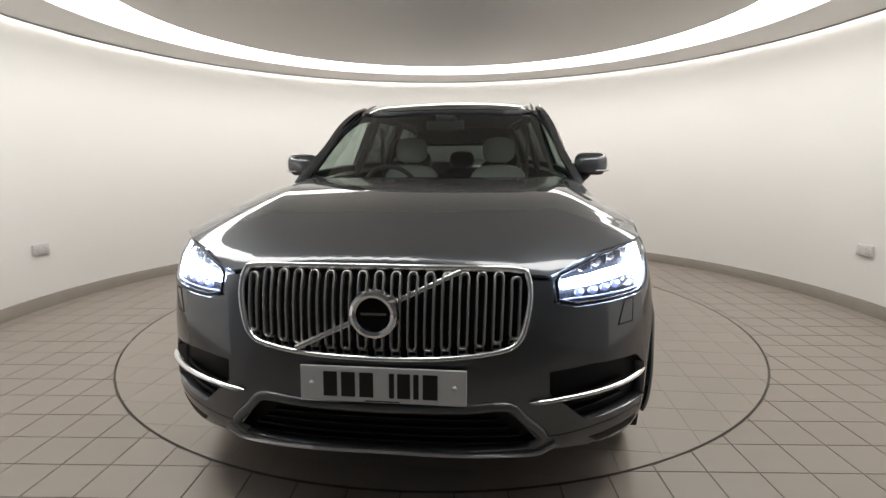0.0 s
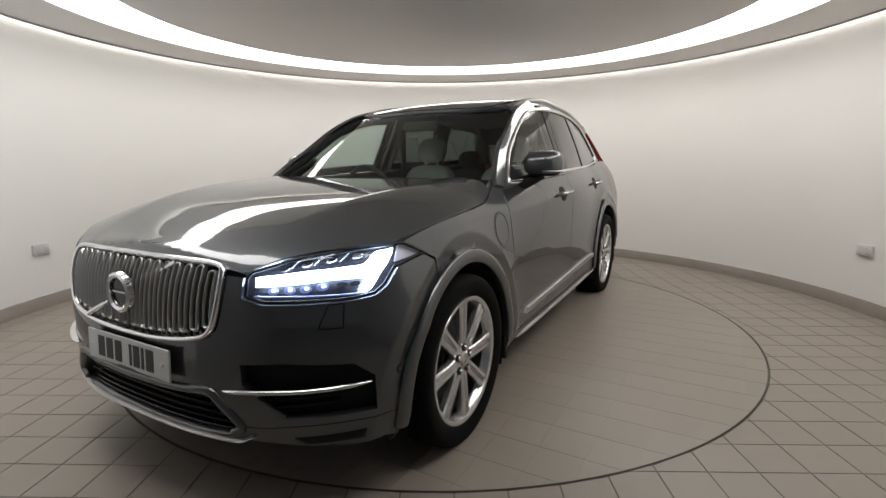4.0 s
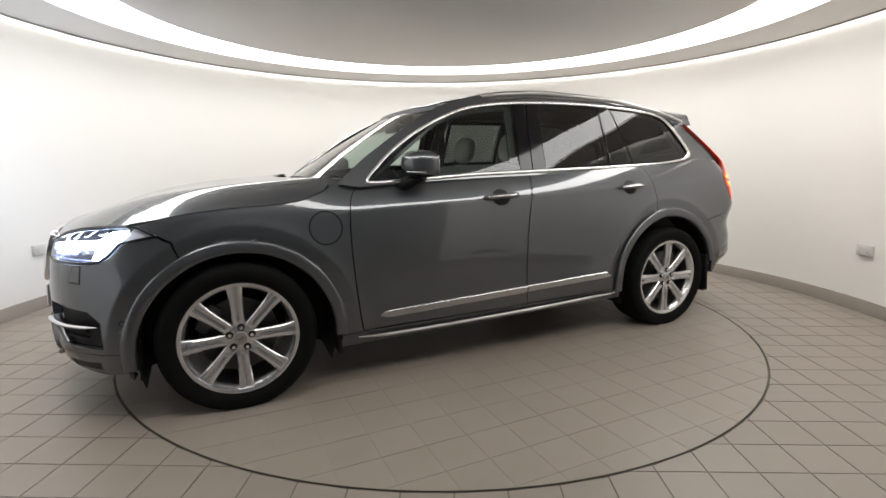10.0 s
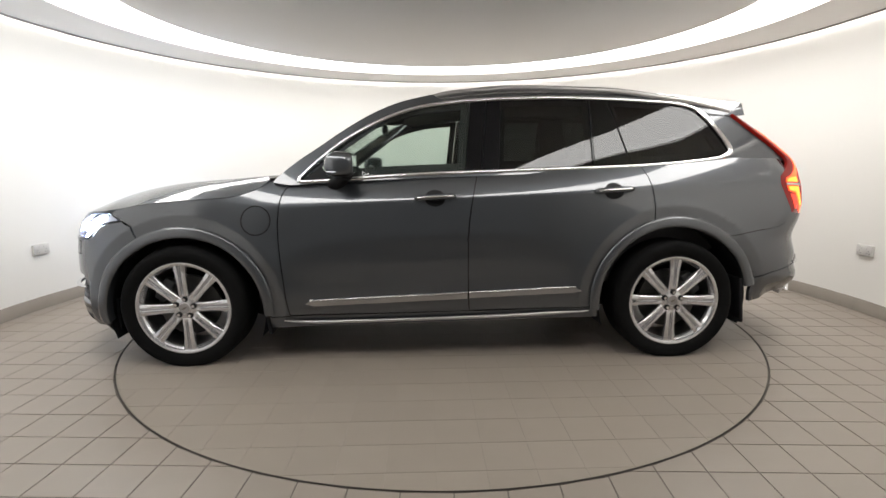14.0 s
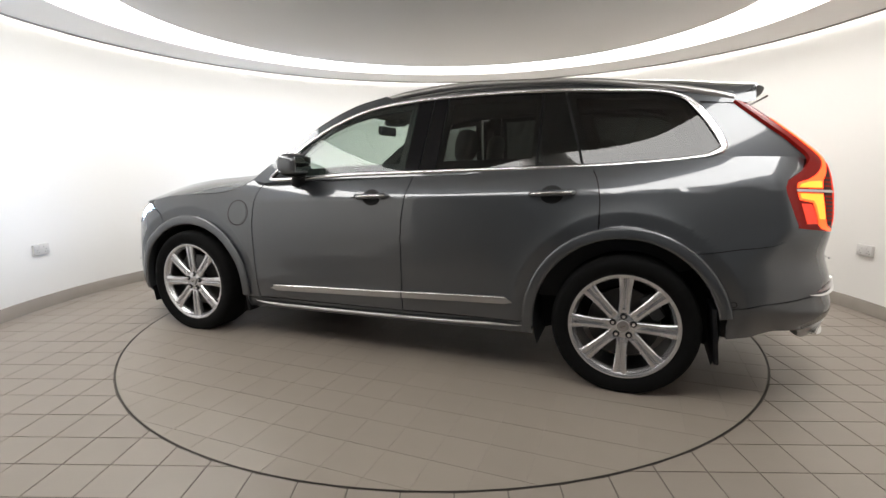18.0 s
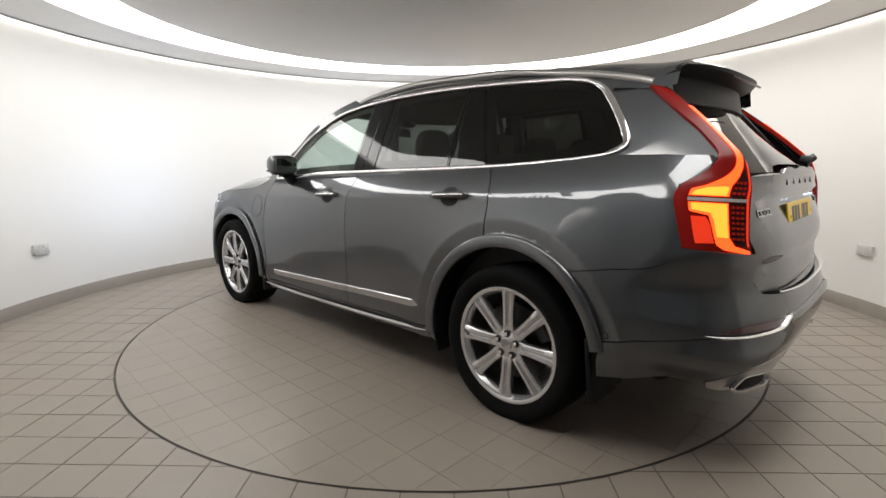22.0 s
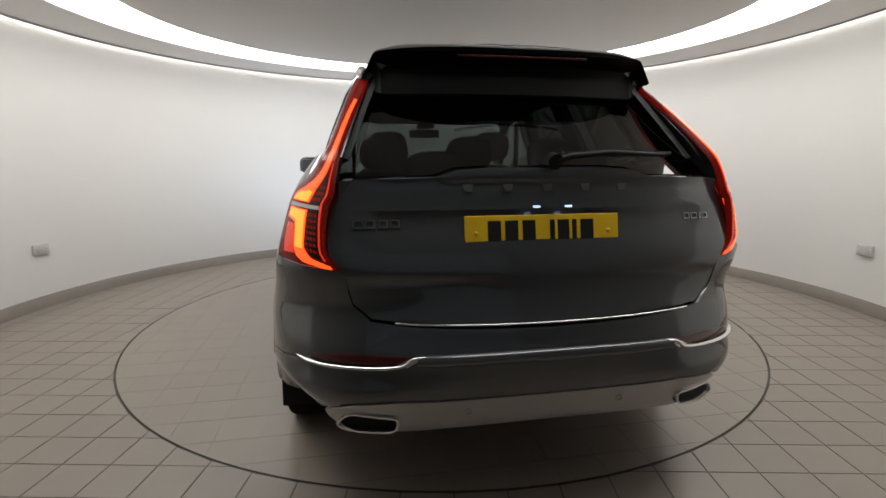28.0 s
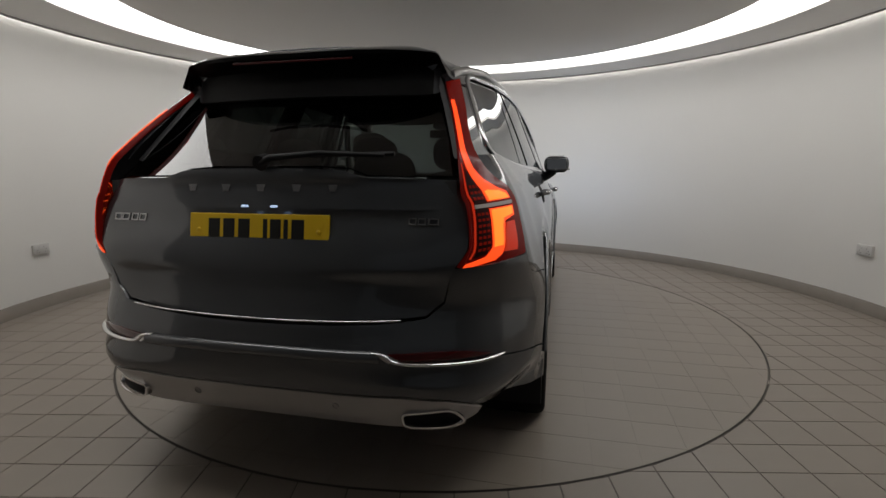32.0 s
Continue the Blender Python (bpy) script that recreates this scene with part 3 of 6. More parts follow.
belt_line = spline([(0.835, 1.098), (0.66, 1.106), (0.19, 1.138), (-0.27, 1.155), (-0.60, 1.166), (-1.288, 1.188), (-1.72, 1.220)], 5)


def on_flank(pts):
    return [S(x, z) for x, z in pts]


# lines along which the flank bends quickly: round the arches and along the shoulder
BENDS = [S(*p) for c in (ARCH_F, ARCH_R) for r, n in ((0.528, 60), (0.55, 60), (0.574, 70), (0.582, 90), (0.589, 90), (0.597, 90), (0.612, 70), (0.64, 60), (0.68, 50)) for p in arc(c, r, -20, 200, n)]
BENDS += [S(x, shoulder(x) + d) for d in (-0.014, -0.006, 0.0, 0.006, 0.014, 0.028) for x in np.linspace(1.3, -1.7, 100)]


# the joint between rear wing and bumper
CORNER = [(-1.808, 0.762), (-2.00, 0.798), (-2.13, 0.818), (-2.175, 0.838), (-2.225, 0.903)]


# the arch moulding across: a deep return into the arch, a rounded lip, a slope out to the wing
ARCH_LIP = [(-0.5, -3.6), (-0.5, 0.2), (-0.48, 0.55), (-0.42, 0.85), (-0.32, 1.0), (-0.18, 1.04), (0.0, 0.98), (0.2, 0.8), (0.38, 0.5), (0.47, 0.2), (0.5, -0.3)]


def body_sides():
    for sd in BOTH:
        # front wing
        cut = [(x, hood_cut(x)) for x in np.linspace(1.888, 0.97, 24)]
        seam = [(0.93, 1.13), (0.852, 1.115)]
        low = [(0.868, 0.300), (0.985, 0.292)]
        arch = arc(ARCH_F, 0.500, 188, 61, 40)     # from the arch's rear foot over its top to the bumper's seam
        front = [(1.752, 0.856), (1.806, 0.885), (1.85, 0.911), (1.886, 0.930)]
        out = cut + seam + door_f + low + arch + front
        panel("front_wing", on_flank(out), lower, PAINT, car, sd, extra=BENDS, step=0.026)
        # doors
        fr = [p for p in belt_line if p[0] > -0.27] + [(-0.272, 1.155)]
        out = door_f[::-1] + [(x, z) for x, z in fr[1:]] + door_b + [(-0.217, 0.318), (0.3, 0.309)]
        panel("front_door", on_flank(out), lower, PAINT, car, sd, extra=BENDS)
        back = spline([(-1.288, 1.186), (-1.318, 1.13), (-1.336, 1.06), (-1.345, 0.98), (-1.344, 0.86)], 4)
        arch = arc(ARCH_R, 0.500, 74.5, -4, 30)
        out = door_b[::-1] + [p for p in belt_line if -1.285 < p[0] < -0.275] + back + arch + [(-0.982, 0.332), (-0.6, 0.326)]
        panel("rear_door", on_flank(out), lower, PAINT, car, sd, extra=BENDS)
        # rear wing, up to the lamp and the bumper
        arch = arc(ARCH_R, 0.500, 130, 74.5, 30)
        top = [p for p in belt_line if p[0] < -1.29]
        lamp = [S(-1.90, 1.240), S(-2.270, 1.232), S(-2.245, 1.165), S(-2.178, 1.122), S(-2.175, 1.09), S(-2.215, 0.906), R(0.665, 0.858), R(0.640, 0.80), R(0.66, 0.70)]
        seam = on_flank(CORNER)
        out = on_flank(back) + on_flank(arch[::-1]) + seam + lamp[:5][::-1] + on_flank(top[::-1])
        panel("rear_wing", out, lower, PAINT, car, sd, extra=BENDS, step=0.018)
        # arch mouldings
        for nm, c, a0, a1 in (("wheel_arch_trim", ARCH_F, -6, 182), ("wheel_arch_trim", ARCH_R, -6, 169)):
            strip(nm, on_flank(arc(c, 0.4875, a0, a1, 72)), lower, PAINT, car, 0.062, 0.012, sd, off=0.002, step=0.03, prof=ARCH_LIP)
        # sill and its bright strip
        out = [(0.985, 0.290), (0.868, 0.298), (0.3, 0.305), (-0.217, 0.314), (-0.6, 0.322), (-1.01, 0.330), (-1.02, 0.26), (0.2, 0.232), (0.99, 0.215)]
        panel("sill", on_flank(out), lower, PAINT, car, sd, off=-0.004, rim=0.06)
        strip("sill_strip", on_flank(spline([(0.90, 0.279), (0.72, 0.264), (0.2, 0.270), (-0.45, 0.287), (-0.96, 0.312)], 6)), lower, M["satin"], car, 0.020, 0.012, sd, off=0.012, label="satin metal strip", taper=True)
        # lower door mouldings: painted ridge with a bright inlay
        for a, b, za, zb, nm in ((0.775, -0.206, 0.381, 0.418, "door_moulding"), (-0.216, -0.905, 0.419, 0.446, "door_moulding")):
            tip_a = 0.05 if a > 0.5 else 0.0
            tip_b = 0.05 if b < -0.5 else 0.0
            out = [(a, za - 0.004), (a - tip_a, za + 0.022), (b + tip_b, zb + 0.022), (b, zb - 0.008), (b + tip_b, zb - 0.022), (a - tip_a, za - 0.020)]
            m = panel(nm, on_flank(out), lower, M["satin"], car, sd, off=0.012, rim=0.016, gap=0.001, dome=0.003, label="satin silver door moulding")
            strip("bright_line", on_flank([(a - 0.6 * tip_a, za + 0.018), (b + 0.8 * tip_b, zb + 0.017)]), lower, CHROME, m, 0.009, 0.006, sd, off=0.014, label="chrome line")
        # door handles
        for hx, hz, nm in ((-0.012, 1.011, "door_handle"), (-1.095, 1.046, "door_handle")):
            cup = panel("handle_cup", on_flank(arc((hx, hz - 0.006), 0.064, 0, 360, 24, 0.80)[:-1]), lower, BLACK, car, sd, off=0.0025, rim=0.004)
            p0, p1 = lower(*S(hx + 0.118, hz - 0.006)), lower(*S(hx - 0.122, hz + 0.006))
            n = Vector((0, 1, 0.12))
            path = [p0.lerp(p1, k) + n * (0.006 + 0.032 * min(1, 5 * k, 5 * (1 - k))) for k in np.linspace(0, 1, 15)]
            h = tube(nm, path, lambda k: 0.0165 if 0.04 < k < 0.96 else 0.010, PAINT, car, squash=0.7, segs=12, side=sd)
            tube("chrome_inlay", [p + Vector((0, 0.0115, 0.002)) for p in path[1:-1]], 0.0055, CHROME, h, "chrome inlay", side=sd)
        o = [(1.80, 0.86), (1.55, 0.985), (1.0, 1.00), (0.88, 1.085), (-0.3, 1.14), (-1.3, 1.165), (-2.0, 1.19), (-2.08, 1.0), (-2.08, 0.60), (-1.90, 0.52)]
        o += arc(ARCH_R, 0.478, 160, -6, 20) + [(-0.98, 0.30), (0.97, 0.27)] + arc(ARCH_F, 0.478, 188, 40, 20)
        panel("inner_skin", on_flank(o), lower, BLACK, car, sd, off=-0.016, rim=0.0, step=0.08)
    # charging flap on the car's left wing
    panel("charging_flap", on_flank(arc((1.046, 0.880), 0.0800, 0, 360, 40)[:-1]), lower, PAINT, car, 1, off=0.002, rim=0.006)
    strip("flap_joint", on_flank(arc((1.046, 0.880), 0.0845, 0, 360, 40)[:-1]), lower, BLACK, car, 0.0075, 0.0012, 1, True, off=0.0)


body_sides()


def bonnet():
    edge = [(2.305, 0.0), (2.302, 0.20), (2.294, 0.40), (2.284, 0.50)] + [(x, lamp_y(x) - 0.004) for x in (2.27, 2.22, 2.15, 2.07, 1.99, 1.93)]
    side = [(x, lower(*S(x, hood_cut(x))).y) for x in np.linspace(1.885, 1.03, 22)] + [(0.995, 0.803), (0.99, 0.765)]
    back = [(1.02, 0.68), (1.085, 0.56), (1.135, 0.40), (1.160, 0.20), (1.168, 0.0)]
    half = spline(edge, 4) + side + spline(back, 4)
    full = half + [(x, -y) for x, y in half[::-1] if y > 1e-6]
    bends = [(x, sd * (crest_y(x) + d)) for sd in BOTH for d in (-0.03, -0.016, -0.006, 0.006, 0.016, 0.03) for x in np.linspace(1.05, 2.25, 50)]
    panel("bonnet", full, hood, PAINT, car, 1, step=0.035, rim=0.02, gap=0.006, extra=bends)


bonnet()


def cabin_shell():
    # outline of the side windows, with the chrome on it
    dlo = spline([(0.80, 1.104), (0.66, 1.108), (0.19, 1.140), (-0.27, 1.157), (-0.60, 1.168), (-1.288, 1.190), (-1.70, 1.219)], 5) + \
        spline([(-1.835, 1.236), (-1.906, 1.262), (-1.918, 1.308), (-1.838, 1.44), (-1.755, 1.535), (-1.66, 1.577)], 4) + \
        spline([(-1.56, 1.594), (-1.14, 1.611), (-0.75, 1.614), (-0.35, 1.600), (-0.05, 1.573), (0.15, 1.532), (0.35, 1.452), (0.53, 1.350), (0.68, 1.235), (0.79, 1.130)], 4)
    for sd in BOTH:
        strip("window_chrome", dlo, cabin, CHROME, car, 0.022, 0.008, sd, True, off=0.003, label="bright chrome window surround")
        end = [p for p in inset2(dlo, 0.006) if p[0] < -1.70 and p[1] < 1.56 and p[1] > 1.235]
        strip("window_chrome_end", end, cabin, CHROME, car, 0.034, 0.007, sd, off=0.003, label="wider chrome at the window's rear corner", taper=True)
        inner = inset2(dlo, 0.010)

        def cut(x0a, x0b, x1a, x1b, name, mat, off, label=""):
            """The piece of the window band between two leaning lines: x at z 1.1 and at z 1.6."""
            p = inner if area2(inner) > 0 else inner[::-1]
            for xa, xb, s in ((x0a, x0b, 1), (x1a, x1b, -1)):
                k = (xb - xa) / 0.5
                p = clip_half(p, s, -s * k, s * (xa - 1.1 * k))
            return panel(name, p, cabin, mat, car, sd, off=off, rim=0.004, gap=0.001, step=0.05, label=label)
        cut(2.0, 2.0, -0.192, -0.235, "front_side_window", M["clear_glass"], -0.006)
        cut(-0.402, -0.430, -0.985, -0.985, "rear_side_window", M["privacy_glass"], -0.006, "dark privacy glass")
        cut(-1.275, -1.125, -3.0, -3.0, "quarter_window", M["privacy_glass"], -0.006, "dark privacy glass")
        cut(-0.196, -0.239, -0.286, -0.336, "centre_pillar_cover", GLOSS, -0.003)
        cut(-0.292, -0.342, -0.398, -0.426, "centre_pillar_cover", GLOSS, -0.003)
        cut(-0.989, -0.989, -1.262, -1.112, "rear_pillar_cover", M["privacy_glass"], -0.004)
        cut(-0.989, -0.989, -1.003, -1.003, "window_bar", GLOSS, 0.0)
        # dark linings round the insides of the window openings
        for xa, xb, ya, yb in ((2.0, 2.0, -0.192, -0.235), (-0.402, -0.430, -0.985, -0.985), (-1.275, -1.125, -3.0, -3.0)):
            p = inner if area2(inner) > 0 else inner[::-1]
            for va, vb, s in ((xa, xb, 1), (ya, yb, -1)):
                k = (vb - va) / 0.5
                p = clip_half(p, s, -s * k, s * (va - 1.1 * k))
            cx, cz = (min(q[0] for q in p) + max(q[0] for q in p)) / 2, (min(q[1] for q in p) + max(q[1] for q in p)) / 2
            hole = [(cx + (q[0] - cx) * 0.90, cz + 0.006 + (q[1] - cz) * 0.80) for q in p]
            panel("window_lining", p, lambda x, z: Vector((x, cabin_y(x, z) - 0.030, z)), M["charcoal"], car, sd, holes=[hole], gap=0.0, rim=0.015, step=0.08)
        # painted frame round the windows: screen pillar, cant rail, rear pillar
        up = spline([(0.925, 1.135), (0.80, 1.235), (0.70, 1.303), (0.55, 1.405), (0.375, 1.508), (0.2, 1.583), (0.0, 1.632)], 5)
        roof_side = [(x, roof(x, 0.97 * cabin_y(x, 1.6)).z - 0.012) for x in np.linspace(-0.1, -1.95, 24)]
        lamp_edge = spline([(-2.005, 1.545), (-2.005, 1.505), (-2.128, 1.405), (-2.240, 1.295), (-2.285, 1.235)], 4)
        o = inset2(dlo, -0.004)
        panel("side_frame", up + roof_side + lamp_edge + [(-2.24, 1.205), (-1.9, 1.20), (-1.30, 1.165), (-0.3, 1.135), (0.3, 1.115), (0.85, 1.085), (0.95, 1.10)], cabin, PAINT, car, sd, holes=[o], gap=0.0, rim=0.03)
    # windscreen and the black band under it
    half = spline([(0.0, 1.585), (0.3, 1.578), (0.5, 1.563), (0.585, 1.545)], 4) + spline([(0.630, 1.50), (0.683, 1.39), (0.724, 1.28), (0.753, 1.18), (0.762, 1.12)], 4) + [(0.74, 1.09), (0.4, 1.075), (0.0, 1.07)]
    full = half + [(-y, z) for y, z in half[::-1] if y > 1e-6]
    panel("windscreen", full, screen, M["clear_glass"], car, 1, rim=0.005, gap=0.004, step=0.05)
    band = [(-0.74, 1.02), (0.74, 1.02), (0.735, 1.118), (0.5, 1.128), (0.0, 1.131), (-0.5, 1.128), (-0.735, 1.118)]
    panel("scuttle_panel", band, screen, BLACK, car, 1, off=0.004, rim=0.01, step=0.05)
    band = [(-0.585, 1.548), (-0.3, 1.562), (0.3, 1.562), (0.585, 1.548), (0.56, 1.59), (0.0, 1.615), (-0.56, 1.59)]
    panel("header_band", band, screen, GLOSS, car, 1, off=0.002, rim=0.004, step=0.05)
    for sd in BOTH:
        # painted outer face of the screen pillar
        lo = [(0.565, 1.575), (0.640, 1.50), (0.692, 1.39), (0.732, 1.28), (0.761, 1.18), (0.770, 1.11)]
        hi = [(0.80, 1.10), (0.795, 1.18), (0.765, 1.28), (0.725, 1.39), (0.68, 1.50), (0.64, 1.585)]
        panel("screen_pillar", spline(lo, 4) + spline(hi, 4), screen, PAINT, car, sd, off=0.004, rim=0.02, gap=0.0)
    # roof with its dark glass panel
    side = [(x, 0.985 * cabin_y(x, 1.6)) for x in np.linspace(0.16, -2.02, 30)]
    half = [(0.33, 0.0), (0.325, 0.2), (0.30, 0.4), (0.25, 0.53)] + side + [(-2.06, 0.4), (-2.07, 0.2), (-2.07, 0.0)]
    full = half + [(x, -y) for x, y in half[::-1] if y > 1e-6]
    panel("roof", full, roof_any, PAINT, car, 1, gap=0.0, step=0.05, rim=0.03)
    full = [(0.315, -0.20), (0.315, 0.20), (0.295, 0.40), (0.25, 0.50), (0.10, 0.53), (-1.45, 0.50), (-1.45, -0.50), (0.10, -0.53), (0.25, -0.50), (0.295, -0.40)]
    panel("roof_glass", full, roof_any, GLOSS, car, 1, off=0.003, rim=0.004, step=0.06, label="dark panoramic roof glass")
    panel("headliner", inset2(half + [(x, -y) for x, y in half[::-1] if y > 1e-6], 0.05), roof_any, M["headliner"], car, 1, off=-0.05, rim=0, step=0.1)
    for sd in BOTH:
        # roof rails
        path = []
        for k in np.linspace(0, 1, 40):
            x = 0.17 + (-1.96 - 0.17) * k
            rise = 0.022 * min(1, 9 * k, 7 * (1 - k)) ** 0.6 if 0 < k < 1 else 0.0
            path.append(roof(x, 0.605 - 0.050 * k) + Vector((0, 0, rise - 0.004)))
        tube("roof_rail", path, lambda k: 0.017, M["satin"], car, "satin aluminium roof rail", squash=0.9, side=sd)


cabin_shell()


def nose_panels():
    """Front bumper in one sheet with its openings, and what sits in them."""
    grille = [(0.0, 0.888), (0.30, 0.886), (0.42, 0.880), (0.452, 0.862), (0.462, 0.80), (0.452, 0.71), (0.430, 0.655), (0.37, 0.625), (0.20, 0.603), (0.0, 0.597)]
    grille = spline(grille, 3)
    intake = [(0.0, 0.425), (0.26, 0.430), (0.385, 0.440), (0.43, 0.40), (0.505, 0.306), (0.44, 0.292), (0.25, 0.286), (0.0, 0.284)]

    def mirrored(h, fn=F):
        full = [fn(y, z) for y, z in h] + [fn(-y, z) for y, z in h[::-1] if y > 1e-6]
        return full
    lamp_low = [F(0.525, 0.842), F(0.530, 0.776), F(0.595, 0.759), F(0.82, 0.765), S(2.04, 0.774), S(1.995, 0.801), S(1.945, 0.853), S(1.885, 0.869), S(1.805, 0.882)]
    vent = [F(0.530, 0.553), F(0.66, 0.562), F(0.835, 0.549), S(2.066, 0.500), S(2.064, 0.382), F(0.658, 0.374), F(0.570, 0.455), F(0.535, 0.485)]
    arch = [S(*p) for p in arc(ARCH_F, 0.500, 61, -14, 24)]
    up_half = [F(0.0, 0.862), F(0.30, 0.860), F(0.44, 0.850)] + lamp_low + [S(1.754, 0.853)] + arch
    low_half = [S(1.96, 0.245), F(0.80, 0.238), F(0.60, 0.270), F(0.53, 0.274), F(0.30, 0.270), F(0.0, 0.268)]
    half = up_half + low_half
    full = half + [(-s, z) for s, z in half[::-1] if s > 1e-6]
    right = [(-s, z) for s, z in vent]
    panel("front_bumper", full, lower, PAINT, car, 1, holes=[mirrored(grille), mirrored(intake), vent, right], step=0.03, rim=0.035, extra=BENDS + [(-s, z) for s, z in BENDS])
    # grille
    deep = lambda s, z: lower(s, z) + Vector((-0.045, 0, 0))
    recessed = lambda s, z: lower(s, z) + Vector((-0.003, 0, 0))
    panel("grille_backing", mirrored(grille), deep, BLACK, car, 1, rim=0, gap=-0.01)
    g = strip("grille_frame", inset2(mirrored(grille), 0.008), lower, CHROME, car, 0.020, 0.016, 1, True, off=0.002, label="chrome grille frame")
    for i in range(17):
        y = -0.410 + 0.82 * i / 16
        zt = 0.866 - 0.05 * max(0, (abs(y) - 0.37) / 0.08) ** 2
        zb = 0.632 + 0.045 * (abs(y) / 0.43) ** 3
        h, c = 0.0128, 0.010
        loop = [(y - h, zb + c), (y - h + 0.004, zb + 0.002), (y, zb), (y + h - 0.004, zb + 0.002), (y + h, zb + c), (y + h, (zt + zb) / 2), (y + h, zt - c), (y + h - 0.004, zt - 0.002), (y, zt), (y - h + 0.004, zt - 0.002), (y - h, zt - c), (y - h, (zt + zb) / 2)]
        strip("grille_bar", [F(*p) for p in loop], recessed, M["grille_satin"], g, 0.0095, 0.012, 1, True, off=0.0, step=0.05)
        foot = [(y - h, zb - 0.006), (y - h, zb - 0.024), (y + h, zb - 0.024), (y + h, zb - 0.006)]
        strip("grille_foot", [F(*p) for p in foot], recessed, M["grille_satin"], g, 0.008, 0.008, 1, True, off=-0.010, step=0.05)
    # diagonal bar and round emblem
    p0, p1 = lower(*F(-0.262, 0.630)) + Vector((0.012, 0, 0)), lower(*F(0.245, 0.874)) + Vector((0.010, 0, 0))
    tube("grille_diagonal", [p0, p0.lerp(p1, 0.5) + Vector((0.006, 0, 0)), p1], 0.0105, CHROME, g, "chrome diagonal bar", segs=8)
    c = lower(*F(-0.010, 0.748)) + Vector((0.016, 0, 0))
    bm = bm_band([(0.052, 0.0), (0.054, 0.012), (0.064, 0.018), (0.074, 0.012), (0.078, -0.004), (0.052, -0.004)], 0, 2 * math.pi, 40, (0, 0), True)
    bmesh.ops.recalc_face_normals(bm, faces=bm.faces)
    o = part("emblem_ring", bm, CHROME, g, "round chrome emblem ring")
    o.matrix_basis = Matrix.Translation(c) @ Matrix.Rotation(math.pi / 2, 4, "Y")
    bm = bmesh.new()
    bmesh.ops.create_circle(bm, cap_ends=True, segments=40, radius=0.054)
    o = part("emblem_disc", bm, GLOSS, g)
    o.matrix_basis = Matrix.Translation(c + Vector((0.004, 0, 0))) @ Matrix.Rotation(math.pi / 2, 4, "Y")
    o = part("emblem_bar", bm_box(-0.001, 0.002, -0.040, 0.040, -0.004, 0.004), M["dark_chrome"], g, smooth=False)
    o.location = c + Vector((0.006, 0, 0.002))
    tube("emblem_arrow", [c + Vector((0.006, 0.046, 0.046)), c + Vector((0.008, 0.070, 0.054))], 0.012, CHROME, g, segs=6)
    # lower intake: dark mesh, blades and the bright lip
    panel("intake_backing", mirrored(intake), deep, BLACK, car, 1, rim=0, gap=-0.012)
    ledge = [(0.475, 0.300), (0.515, 0.335), (0.45, 0.405), (0.40, 0.448), (0.26, 0.442), (0.0, 0.437)]
    line = [F(*p) for p in spline(ledge, 5)]
    strip("intake_surround", line + [(-s, z) for s, z in line[::-1][1:]], lower, PAINT, car, 0.034, 0.014, 1, off=-0.002)
    for k in range(4):
        z = 0.31 + 0.028 * k
        w = 0.47 - 0.035 * k
        strip("intake_blade", [F(y, z) for y in np.linspace(-w, w, 20)], deep, GLOSS, car, 0.009, 0.012, 1, off=0.012)
    strip("front_lip", [F(y, 0.274 + 0.010 * (1 - min(1, abs(y) / 0.5)) + (0.03 * max(0, abs(y) - 0.50) / 0.05)) for y in np.linspace(-0.555, 0.555, 48)], lower, M["satin"], car, 0.010, 0.014, 1, off=0.002, label="satin silver front lip")
    panel("front_undertray", [(2.27, -0.42), (2.27, 0.42), (1.98, 0.72), (1.9, 0.72), (1.9, -0.72), (1.98, -0.72)], lambda x, y: Vector((x, y, 0.245)), BLACK, car, 1, rim=0.02)
    for sd in BOTH:
        deepv = lambda s, z: lower(s, z) + Vector((-0.035, -0.02 if s > 0 else 0.02, 0))
        panel("vent_backing", vent, deepv, BLACK, car, sd, rim=0, gap=-0.012)
        for k in range(3):
            strip("vent_blade", [F(y, 0.400 + 0.026 * k + 0.10 * (y - 0.6)) for y in np.linspace(0.585, 0.80, 9)], deepv, BLACK, car, 0.008, 0.012, sd, off=0.008)
        strip("vent_chrome", spline([F(0.465, 0.462), F(0.60, 0.470), F(0.74, 0.476), S(2.075, 0.486)], 8), lower, CHROME, car, 0.018, 0.016, sd, off=0.006, label="chrome blade across the vent", taper=True)
        panel("washer_cover", [S(2.163, 0.752), S(2.128, 0.754), S(2.138, 0.680), S(2.186, 0.680)], lower, PAINT, car, sd, off=0.0018, rim=0.003, gap=0.0)
        strip("washer_joint", [S(2.160, 0.755), S(2.125, 0.757), S(2.135, 0.677), S(2.189, 0.677)], lower, BLACK, car, 0.0045, 0.001, sd, True, off=0.001, step=0.012)
        low = [F(0.667, 0.301), S(2.083, 0.315), S(2.079, 0.272), F(0.70, 0.266)]
        strip("bumper_joint", spline([F(0.520, 0.333), F(0.60, 0.335), F(0.70, 0.344), S(2.08, 0.352), S(1.93, 0.350)], 5), lower, BLACK, car, 0.004, 0.001, sd)
        panel("corner_slot", low, lower, BLACK, car, sd, off=0.002, rim=0.003)
        for x, z in ((1.975, 0.500),):
            strip("sensor_ring", [S(*p) for p in arc((x, z), 0.0125, 0, 360, 16)[:-1]], lower, BLACK, car, 0.004, 0.001, sd, True, off=0.001, step=0.01)
